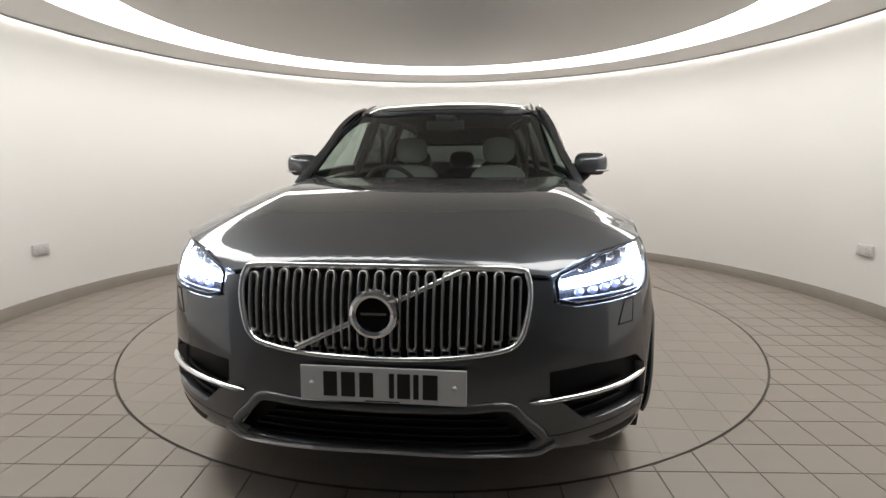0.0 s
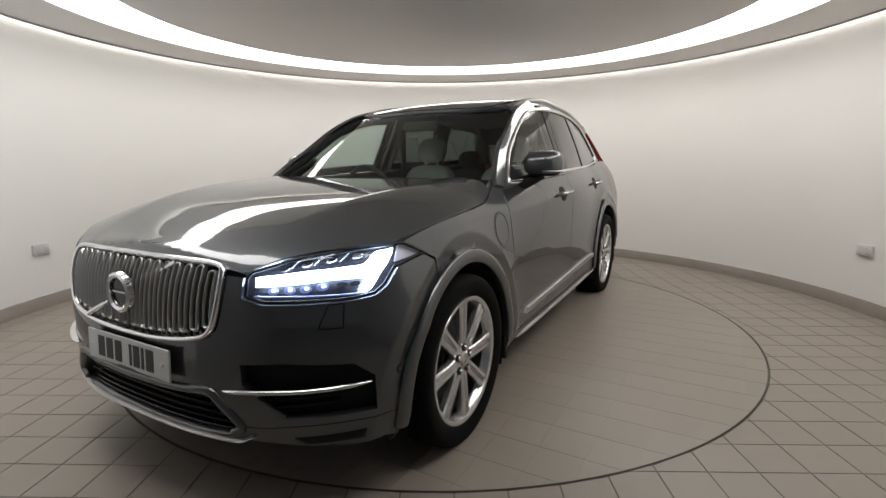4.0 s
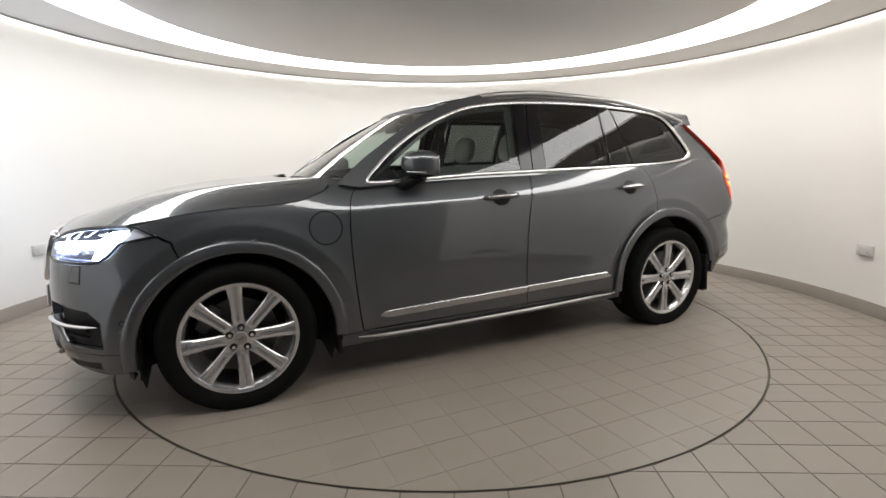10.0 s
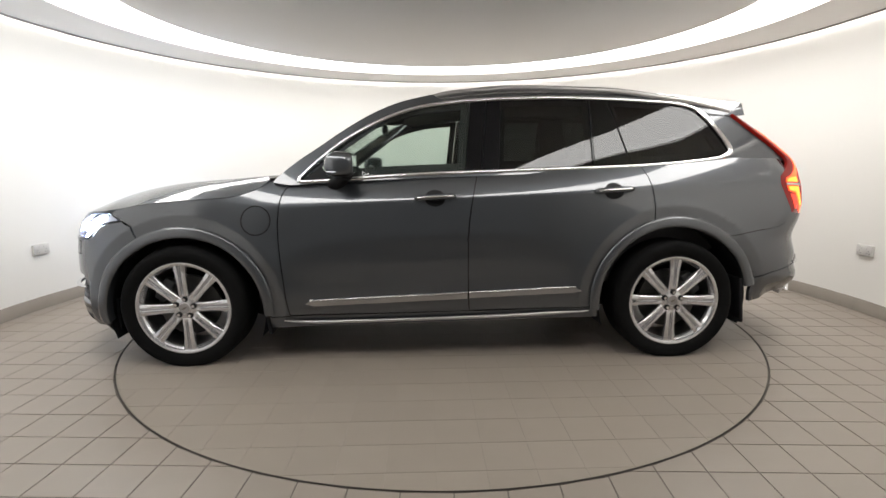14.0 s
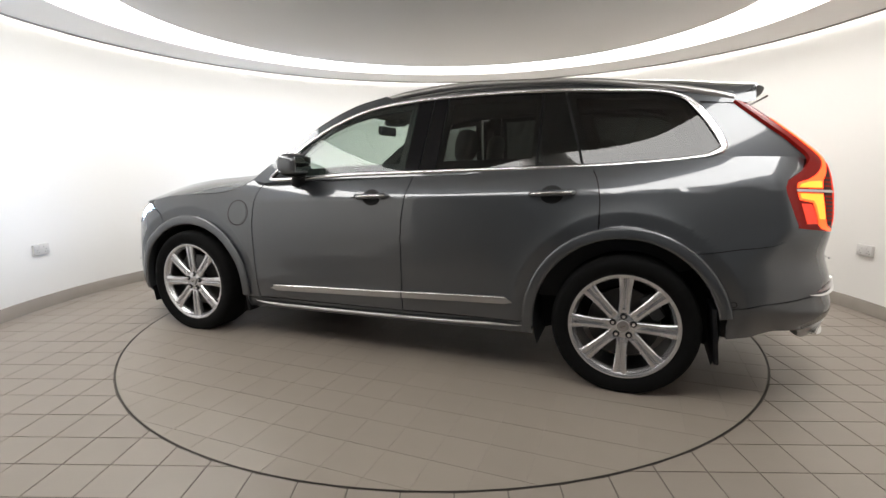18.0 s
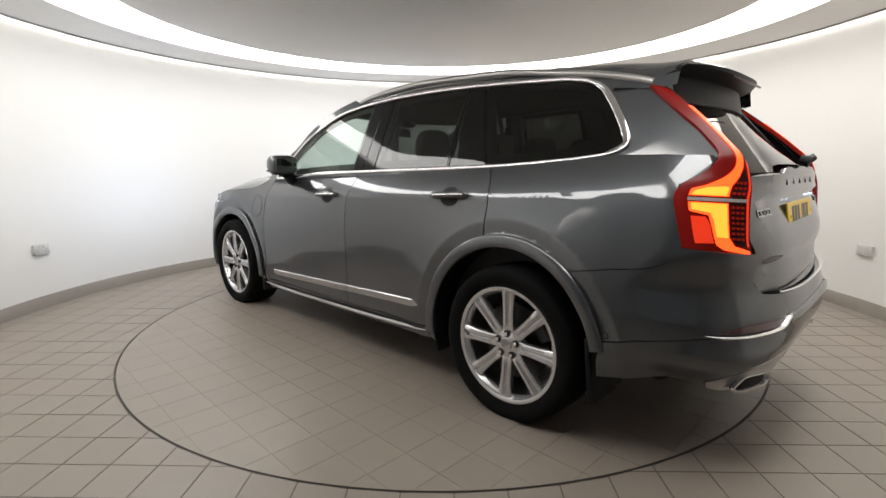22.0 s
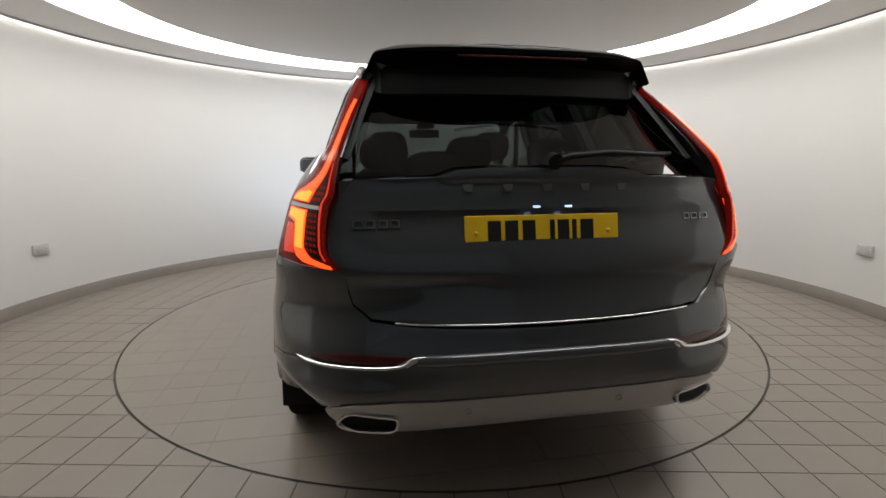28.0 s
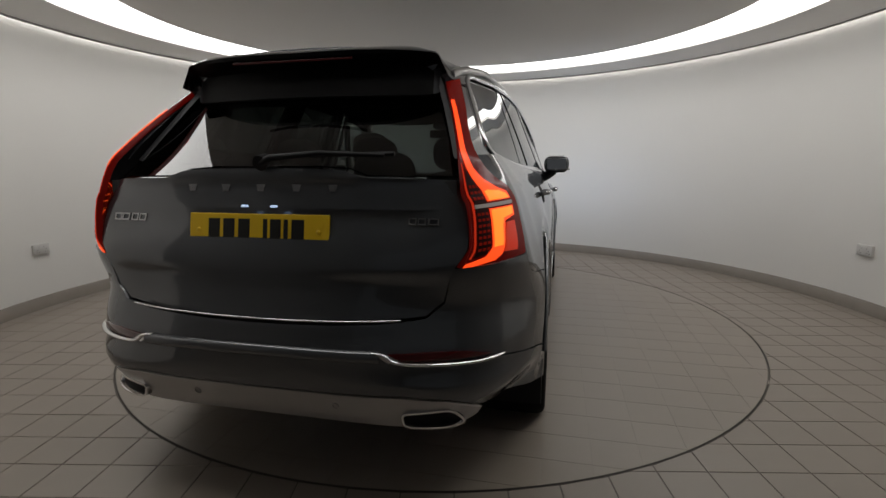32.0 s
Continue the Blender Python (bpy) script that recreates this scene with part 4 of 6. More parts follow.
            panel("parking_sensor", [S(*p) for p in arc((x, z), 0.0105, 0, 360, 14)[:-1]], lower, PAINT, car, sd, off=0.003, rim=0.004, gap=0, step=0.01)
    number_plate("front_number_plate", M["plate_white"], 2.394, 0.014, 0.525, 1)


def number_plate(name, mat, x, y, z, facing):
    """A number plate with raised plain bars for its characters."""
    p = part(name, bm_box(-0.004, 0.004, -0.262, 0.262, -0.057, 0.057, 0.003), mat, car, "number plate with dark characters", smooth=False)
    p.location = (x, y, z)
    p.rotation_euler = (0, radians(-3 if facing > 0 else 9), 0)
    f = facing
    for i, (c, w) in enumerate(((-0.165, 0.044), (-0.108, 0.044), (-0.050, 0.044), (0.030, 0.016), (0.068, 0.040), (0.106, 0.016), (0.150, 0.046))):
        y0 = c * f
        part("character_bar", bm_box(0.003 * f - 0.0015, 0.003 * f + 0.0025, y0 - w / 2, y0 + w / 2, -0.0395, 0.0395), M["plate_black"], p, smooth=False)
    part("maker_line", bm_box(0.003 * f - 0.0015, 0.003 * f + 0.0022, -0.055, 0.055, -0.0535, -0.0500), M["plate_black"], p, smooth=False)
    for yy in (-0.225, 0.225):
        bm = bmesh.new()
        bmesh.ops.create_uvsphere(bm, u_segments=12, v_segments=6, radius=0.008)
        part("screw_cap", bm, mat, p).location = (0.003 * f, yy, 0.0)
    return p


nose_panels()


EXHAUST = [(0.692, 0.356), (0.680, 0.380), (0.655, 0.402), (0.62, 0.408), (0.53, 0.401), (0.500, 0.394), (0.496, 0.372), (0.510, 0.350), (0.56, 0.345), (0.66, 0.345)]


def tail_panels():
    # tailgate: lower skin on the tail, its lip, number recess, badges
    half = [(0.0, 1.190), (0.20, 1.190), (0.30, 1.183), (0.37, 1.160), (0.52, 1.157), (0.655, 1.152), (0.690, 1.115), (0.704, 1.06), (0.704, 0.935), (0.672, 0.885), (0.650, 0.84), (0.630, 0.765), (0.575, 0.718), (0.46, 0.706), (0.0, 0.689)]
    full = [R(y, z) for y, z in half] + [R(-y, z) for y, z in half[::-1] if y > 1e-6]
    panel("tailgate", full, gate_skin, PAINT, car, 1, rim=0.02, step=0.035, gap=0.002)
    strip("gate_chrome", [R(y, 0.712 - 0.016 * (1 - (y / 0.5) ** 2)) for y in np.linspace(-0.5, 0.5, 30)], lower, CHROME, car, 0.008, 0.008, 1, off=0.014, label="thin chrome line on the bumper's top")
    # rear glass
    half = [(0.0, 1.47), (0.40, 1.47), (0.53, 1.47), (0.595, 1.44), (0.662, 1.30), (0.702, 1.158), (0.52, 1.160), (0.37, 1.163), (0.30, 1.186), (0.20, 1.193), (0.0, 1.193)]
    full = half + [(-y, z) for y, z in half[::-1] if y > 1e-6]
    panel("rear_window", full, backlight, M["dark_glass"], car, 1, rim=0.006, step=0.05, label="dark privacy glass")
    # added black band behind the glass's top, hiding light that leaks past the headliner
    band = [(-0.60, 1.425), (0.60, 1.425), (0.56, 1.485), (-0.56, 1.485)]
    panel("window_header", band, lambda y, z: backlight(y, z) + Vector((0.012, 0, 0)), BLACK, car, 1, rim=0.004, gap=0.0, step=0.05, label="black band added behind the glass's top to block stray light")
    # rear bumper
    m = 2 * (2 + RUN)
    edge = [(0.0, 0.601), (0.40, 0.606), (0.45, 0.602), (0.50, 0.586), (0.60, 0.581), (0.70, 0.576)]
    up = [R(0.0, 0.684), R(0.46, 0.701), R(0.578, 0.716), R(0.6315, 0.762), R(0.641, 0.80), R(0.648, 0.842), R(0.664, 0.878), S(-2.22, 0.906)] + on_flank(CORNER[::-1][1:]) + on_flank(arc(ARCH_R, 0.500, 131, 167, 12))
    half = up + [S(-1.97, 0.503), S(-2.10, 0.535), S(-2.29, 0.566)] + [R(y, z) for y, z in edge[::-1]]
    full = half + [(m - s, z) for s, z in half[::-1] if s < 2 + RUN - 1e-6]
    panel("upper_bumper", full, lower, PAINT, car, 1, rim=0.03, step=0.035, gap=0.0022, extra=BENDS + [(m - s, z) for s, z in BENDS])
    half = [R(y, z - 0.001) for y, z in edge] + [S(-2.29, 0.565), S(-2.10, 0.534), S(-1.97, 0.502), S(-1.955, 0.42), S(-1.96, 0.355), S(-2.08, 0.362), S(-2.19, 0.385), S(-2.27, 0.385), R(0.745, 0.388), R(0.715, 0.420), R(0.65, 0.453), R(0.50, 0.468), R(0.0, 0.459)]
    full = half + [(m - s, z) for s, z in half[::-1] if s < 2 + RUN - 1e-6]
    panel("lower_bumper", full, lower, PAINT, car, 1, rim=0.03, step=0.035, gap=0.0022, off=0.003)
    half = [R(0.0, 0.455), R(0.50, 0.463), R(0.645, 0.449), R(0.71, 0.416), R(0.74, 0.375), R(0.725, 0.345), R(0.70, 0.335), R(0.60, 0.335), R(0.48, 0.330), R(0.0, 0.332)]
    full = half + [(m - s, z) for s, z in half[::-1] if s < 2 + RUN - 1e-6]
    mouth = inset2([R(*p) for p in spline(EXHAUST, 3, True)], 0.009)
    panel("rear_skid_plate", full, lower, M["satin"], car, 1, holes=[mouth, [(m - s, z) for s, z in mouth[::-1]]], off=0.003, rim=0.04, step=0.035, label="satin silver rear skid panel")
    strip("bumper_crease", [R(y, 0.597) for y in np.linspace(-0.44, 0.44, 30)], lower, PAINT, car, 0.040, 0.016, 1, off=0.001)
    for sd in BOTH:
        fog = [R(0.78, 0.588), R(0.70, 0.612), R(0.60, 0.618), R(0.455, 0.610), R(0.505, 0.584), R(0.64, 0.582)]
        panel("rear_reflector", fog, lower, M["red_dark"], car, sd, off=0.006, rim=0.012, label="dark red reflector")
        strip("reflector_chrome", spline([R(0.415, 0.612), R(0.455, 0.606), R(0.50, 0.582), R(0.62, 0.574), R(0.74, 0.572), S(-2.31, 0.580)], 6), lower, CHROME, car, 0.013, 0.012, sd, off=0.006, label="chrome reflector surround", taper=True)
        panel("reflector_end", [R(0.405, 0.618), R(0.450, 0.614), R(0.505, 0.588), R(0.470, 0.580)], lower, CHROME, car, sd, off=0.008, rim=0.010, gap=0.0, label="chrome inner end of the reflector")
        # exhaust tip: a wide frame with a dark mouth
        o = spline(EXHAUST, 3, True)
        i = inset2(o, 0.0065)
        face = lambda y, z: Vector((lower(*R(y, 0.40)).x - 0.006, y, z))
        panel("exhaust_trim", o, face, CHROME, car, sd, holes=[i], off=0.004, rim=0.07, gap=0, step=0.015, label="chrome exhaust surround")
        panel("exhaust_mouth", i, lambda y, z: face(y, z) + Vector((0.014, 0, 0)), BLACK, car, sd, rim=0, gap=-0.004, step=0.03)
        for y, z in ((0.27, 0.405),):
            strip("parking_sensor", [R(y + 0.011 * math.cos(a), z + 0.011 * math.sin(a)) for a in np.linspace(0, 2 * math.pi, 15)[:-1]], lower, M["satin"], car, 0.003, 0.003, sd, True, off=0.003)
        strip("sensor_ring", [S(-1.985 + 0.013 * math.cos(a), 0.530 + 0.013 * math.sin(a)) for a in np.linspace(0, 2 * math.pi, 17)[:-1]], lower, BLACK, car, 0.004, 0.001, sd, True, off=0.001, step=0.01)
        panel("parking_sensor", [S(-1.985 + 0.011 * math.cos(a), 0.530 + 0.011 * math.sin(a)) for a in np.linspace(0, 2 * math.pi, 15)[:-1]], lower, PAINT, car, sd, off=0.003, rim=0.004, gap=0, step=0.01)
    number_plate("rear_number_plate", M["plate_yellow"], -2.430, 0.011, 0.982, -1)
    # number plate lamps under the gate's grip
    for y in (0.042, -0.065):
        o = part("plate_lamp", bm_box(-0.006, 0.006, -0.010, 0.010, -0.003, 0.003, 0.001), M["plate_lamp"], car, "small lit plate lamp")
        o.location = (-2.446, y, 1.066)
    # model name shapes: plain raised bars
    for y, z, w, h in ((0.608, 1.016, 0.034, 0.026), (0.572, 1.016, 0.034, 0.026), (0.530, 1.016, 0.030, 0.026), (0.494, 1.016, 0.032, 0.026), (-0.528, 1.020, 0.026, 0.022), (-0.558, 1.020, 0.026, 0.022), (-0.596, 1.020, 0.036, 0.020)):
        panel("badge_bar", [R(y - w / 2, z - h / 2), R(y + w / 2, z - h / 2), R(y + w / 2, z + h / 2), R(y - w / 2, z + h / 2)], gate_skin, M["badge"], car, 1, holes=[[R(y - w / 3, z - h / 3.4), R(y + w / 3, z - h / 3.4), R(y + w / 3, z + h / 3.4), R(y - w / 3, z + h / 3.4)]], off=0.004, rim=0.004, gap=0, label="raised chrome badge")
    for y in (0.262, 0.130, -0.003, -0.135, -0.265):
        panel("badge_bar", [R(y - 0.017, 1.136), R(y + 0.017, 1.136), R(y + 0.011, 1.113), R(y - 0.011, 1.113)], gate_skin, M["badge"], car, 1, off=0.004, rim=0.004, gap=0, label="raised chrome badge")
    # wiper
    o = tube("wiper_arm", [(-2.430, -0.02, 1.205), (-2.448, -0.06, 1.222), (-2.418, -0.22, 1.236), (-2.393, -0.43, 1.228)], lambda k: 0.014 - 0.007 * k, BLACK, car, "black rear wiper arm", segs=8)
    tube("wiper_blade", [(-2.403, -0.10, 1.228), (-2.378, -0.46, 1.234)], 0.008, BLACK, o, segs=6)
    bm = bmesh.new()
    bmesh.ops.create_cone(bm, cap_ends=True, segments=18, radius1=0.026, radius2=0.02, depth=0.04, matrix=pose(-2.423, -0.02, 1.212, 0, 70, 0))
    part("wiper_base", bm, BLACK, o)
    # spoiler: a deep wedge over the glass
    bm = bmesh.new()
    rows = []
    tip_z = curve_fn((0.0, 1.608), (0.54, 1.611), (0.84, 1.605), (0.91, 1.590), (0.955, 1.562), (1.0, 1.516))
    low_z = curve_fn((0.0, 1.449), (0.78, 1.450), (0.86, 1.458), (0.93, 1.482), (1.0, 1.505))
    for k in [math.sin(v) for v in np.linspace(-math.pi / 2, math.pi / 2, 61)]:
        e = abs(k)
        y = 0.597 * k
        z0 = min(roof_any(-1.80, y * 0.96).z - 0.010, tip_z(e) + 0.075)
        z1 = min(roof_any(-1.98, y * 0.97).z, tip_z(e) + 0.05)
        tipx, tipz, zb = -2.162 + 0.135 * e ** 2.6, tip_z(e), low_z(e)
        gx = min(backlight(y, zb).x - 0.004, -1.99)
        prof = [(-1.80, z0), (-1.97, z1 + 0.003), (-2.06, 0.55 * z1 + 0.45 * tipz + 0.006), (tipx + 0.012, tipz + 0.003), (tipx, tipz - 0.004), (tipx + 0.006, tipz - 0.018 * (1 - e ** 4)), (gx + 0.015, 0.70 * tipz + 0.30 * zb), (gx - 0.006, zb + 0.006), (gx, zb), (-1.97, zb + 0.008), (-1.80, z0 - 0.03)]
        # the ends lie flush with the rear pillars
        rows.append([bm.verts.new((x, math.copysign(min(e * 0.597, cabin_y(x, z) + 0.003), k), z)) for x, z in prof])
    for a, b in zip(rows, rows[1:]):
        for j in range(len(a) - 1):
            bm.faces.new((a[j], a[j + 1], b[j + 1], b[j]))
    bm.faces.new(rows[0]), bm.faces.new(rows[-1][::-1])
    bmesh.ops.recalc_face_normals(bm, faces=bm.faces)
    sp = part("spoiler", bm, PAINT, car, "roof spoiler with gloss black underside", True, 35)
    sp.data.materials.append(M["soft_black"])
    for f in sp.data.polygons:
        if f.normal.z < -0.02 or (f.center.x < -2.02 and f.normal.z < 0.35 and f.center.z < tip_z(abs(f.center.y) / 0.597) - 0.006):
            f.material_index = 1
    o = part("brake_light", bm_box(-0.004, 0.004, -0.24, 0.24, -0.004, 0.004, 0.0015), M["brake_dark"], sp, "dark red high brake light")
    o.location = (-2.170, 0, 1.574)


def gate_skin(s, z):
    """The tail with the number recess: the skin steps in under the grip and swells out again below."""
    p = lower(s, z)
    y = abs(p.y)
    k = smooth01((0.70 - y) / 0.22)
    p.x += k * 0.030 * (smooth01((1.084 - z) / 0.012) - smooth01((1.075 - z) / 0.20))
    p.x -= k * 0.014 * smooth01((z - 1.135) / 0.03)
    crease = 0.845 + 0.02 * (y / 0.7) ** 2
    p.x += k * 0.016 * smooth01((crease - z) / 0.035)
    return p


tail_panels()


# ---- wheels ----
def lathe(profile, n=64):
    """Turns a profile of (radius, y) round the y axis."""
    bm = bmesh.new()
    rows = [[bm.verts.new((r * math.cos(a), y, r * math.sin(a))) for r, y in profile] for a in np.linspace(0, 2 * math.pi, n + 1)[:-1]]
    for i in range(n):
        p, q = rows[i], rows[(i + 1) % n]
        for j in range(len(profile) - 1):
            bm.faces.new((p[j], q[j], q[j + 1], p[j + 1]))
    return bm


def spoke_mesh():
    bm = bmesh.new()
    prof = [(-0.5, -0.030), (-0.5, -0.006), (-0.40, 0.0), (-0.17, 0.0005), (-0.13, -0.009), (-0.05, -0.010), (0.0, -0.002), (0.05, -0.010), (0.13, -0.009), (0.17, 0.0005), (0.40, 0.0), (0.5, -0.006), (0.5, -0.030)]
    wide = curve_fn((0.05, 0.060), (0.10, 0.056), (0.16, 0.058), (0.21, 0.064), (0.245, 0.071), (0.275, 0.081))
    crown = curve_fn((0.05, -0.008), (0.09, 0.000), (0.16, 0.004), (0.23, 0.006), (0.275, 0.008))
    rows = []
    for r in np.linspace(0.05, 0.276, 14):
        g = smooth01((r - 0.075) / 0.03)
        rows.append([bm.verts.new((wide(r) * u, crown(r) + (h * (g if -0.45 < u < 0.45 else 1)), r)) for u, h in prof])
    for a, b in zip(rows, rows[1:]):
        for j in range(len(prof) - 1):
            bm.faces.new((a[j], b[j], b[j + 1], a[j + 1]))
    bmesh.ops.recalc_face_normals(bm, faces=bm.faces)
    if sum(f.normal.y for f in bm.faces) < 0:
        bmesh.ops.reverse_faces(bm, faces=bm.faces)
    return bm


shared = {}


def piece(name, build, mat, parent, m=None, label="", smooth=True, sharp=40):
    """A part whose mesh is built once and shared by all its repeats."""
    if name not in shared:
        ob = part(name, build(), mat, parent, label, smooth, sharp)
        shared[name] = ob.data
    else:
        ob = new(name, shared[name])
        ob.parent = parent
        if label:
            ob["label"] = label
    if m is not None:
        ob.matrix_basis = m
    return ob


def tyre_mesh():
    bm = lathe([(0.272, -0.010), (0.278, 0.006), (0.292, 0.018), (0.318, 0.028), (0.342, 0.030), (0.358, 0.024), (0.368, 0.011), (0.3735, -0.010), (0.375, -0.045), (0.375, -0.12), (0.3745, -0.19), (0.368, -0.225), (0.34, -0.245), (0.30, -0.250), (0.27, -0.235)], 96)
    for v in bm.verts:
        v.co.z = max(v.co.z, -HUB_Z + 0.0005)
    bmesh.ops.recalc_face_normals(bm, faces=bm.faces)
    return bm


def rim_mesh():
    bm = lathe([(0.279, 0.000), (0.283, 0.010), (0.280, 0.016), (0.272, 0.016), (0.262, 0.011), (0.257, -0.004), (0.250, -0.010), (0.247, -0.028)], 96)
    bmesh.ops.recalc_face_normals(bm, faces=bm.faces)
    bmesh.ops.reverse_faces(bm, faces=bm.faces)
    return bm


def barrel_mesh():
    bm = lathe([(0.247, -0.028), (0.247, -0.045), (0.244, -0.10), (0.240, -0.20)], 64)
    bmesh.ops.recalc_face_normals(bm, faces=bm.faces)
    bmesh.ops.reverse_faces(bm, faces=bm.faces)
    return bm


def cone_mesh(r0, r1, depth, n=24):
    def build():
        bm = bmesh.new()
        bmesh.ops.create_cone(bm, cap_ends=True, segments=n, radius1=r0, radius2=r1, depth=depth, matrix=pose(0, 0, 0, -90))
        return bm
    return build


def wheel(x, sd, turn):
    w = piece("wheel", rim_mesh, M["alloy"], car, label="silver eight-spoke alloy wheel")
    w.matrix_basis = pose(x, sd * (HUB_Y if x > 0 else 0.912), HUB_Z, 0, 0, 0 if sd > 0 else 180)
    piece("barrel", barrel_mesh, M["barrel"], w)
    piece("tyre", tyre_mesh, M["rubber"], w, label="black low-profile tyre")
    for k in range(8):
        piece("spoke", spoke_mesh, M["alloy"], w, Matrix.Rotation(radians(45 * k + turn), 4, "Y"))
    piece("hub", lambda: lathe([(0.001, 0.000), (0.03, 0.000), (0.062, -0.004), (0.080, -0.010), (0.082, -0.04)], 40), M["alloy"], w)
    piece("hub_cap", cone_mesh(0.032, 0.030, 0.008), M["satin"], w, pose(0, 0.003, 0))
    piece("cap_bar", lambda: bm_box(-0.016, 0.016, 0.0, 0.002, -0.005, 0.005), M["dark_chrome"], w, pose(0, 0.007, 0, 0, 25 + turn, 0))
    for k in range(5):
        a = radians(72 * k + 20 + turn)
        piece("lug_hole", cone_mesh(0.0165, 0.0165, 0.003, 20), BLACK, w, pose(0.054 * math.cos(a), 0.0005, 0.054 * math.sin(a)))
        piece("lug_nut", cone_mesh(0.0115, 0.0095, 0.014, 6), CHROME, w, pose(0.054 * math.cos(a), 0.004, 0.054 * math.sin(a)))
    piece("brake_disc", lambda: lathe([(0.06, -0.075), (0.185, -0.075), (0.187, -0.085), (0.185, -0.10), (0.06, -0.10)], 48), M["steel"], w)
    piece("brake_caliper", lambda: bm_box(-0.075, 0.075, -0.12, -0.052, 0.135, 0.205, 0.018), M["dark_caliper"], w, pose(0, 0, 0, 0, (55 if x > 0 else -55) * sd, 0))
    piece("valve", cone_mesh(0.0035, 0.003, 0.03, 8), BLACK, w, pose(0.245, -0.005, 0.0, 0, 0, 30))


for x, turn in ((HUB_X, 3), (-HUB_X, -1)):
    for sd in BOTH:
        wheel(x, sd, turn)


# ---- under the skin ----
def underside():
    part("underbody", bm_box(-2.10, 2.10, -0.56, 0.56, 0.235, 0.40, 0.04), BLACK, car)
    part("floor_pan", bm_box(-1.0, 1.0, -0.84, 0.84, 0.235, 0.36, 0.03), BLACK, car)
    part("engine_bay", bm_box(0.98, 2.16, -0.58, 0.58, 0.38, 0.83, 0.05), BLACK, car)
    part("boot_floor", bm_box(-2.30, -1.05, -0.58, 0.58, 0.38, 0.78, 0.05), M["charcoal"], car)
    for sd in BOTH:
        for c in (ARCH_F, ARCH_R):
            bm = bmesh.new()
            rows = []
            for a in np.linspace(-20, 200, 36):
                ca, sa = math.cos(radians(a)), math.sin(radians(a))
                rows.append([bm.verts.new((c[0] + r * ca, sd * y, max(0.16, c[1] + r * sa))) for r, y in ((0.459, 0.925), (0.460, 0.90), (0.468, 0.60), (0.10, 0.585))])
            for p, q in zip(rows, rows[1:]):
                for j in range(3):
                    bm.faces.new((p[j], q[j], q[j + 1], p[j + 1]))
            bmesh.ops.recalc_face_normals(bm, faces=bm.faces)
            part("wheel_house_liner", bm, BLACK, car)
        # mud flaps
        for x, z0, z1 in ((1.005, 0.185, 0.42), (-1.918, 0.215, 0.50)):
            bm = bm_box(-0.012, 0.012, 0.70 * sd if sd > 0 else -0.93, 0.93 if sd > 0 else -0.70, z0, z1, 0.008)
            for v in bm.verts:
                v.co.x += (z1 - v.co.z) * -0.10 + 0.012
            part("mud_flap", bm, BLACK, car, "black rubber mud flap").location.x = x
        bm = bm_box(-0.01, 0.01, 0.62 * sd if sd > 0 else -0.86, 0.86 if sd > 0 else -0.62, 0.19, 0.40, 0.006)
        part("air_deflector", bm, BLACK, car).location.x = 1.93


underside()


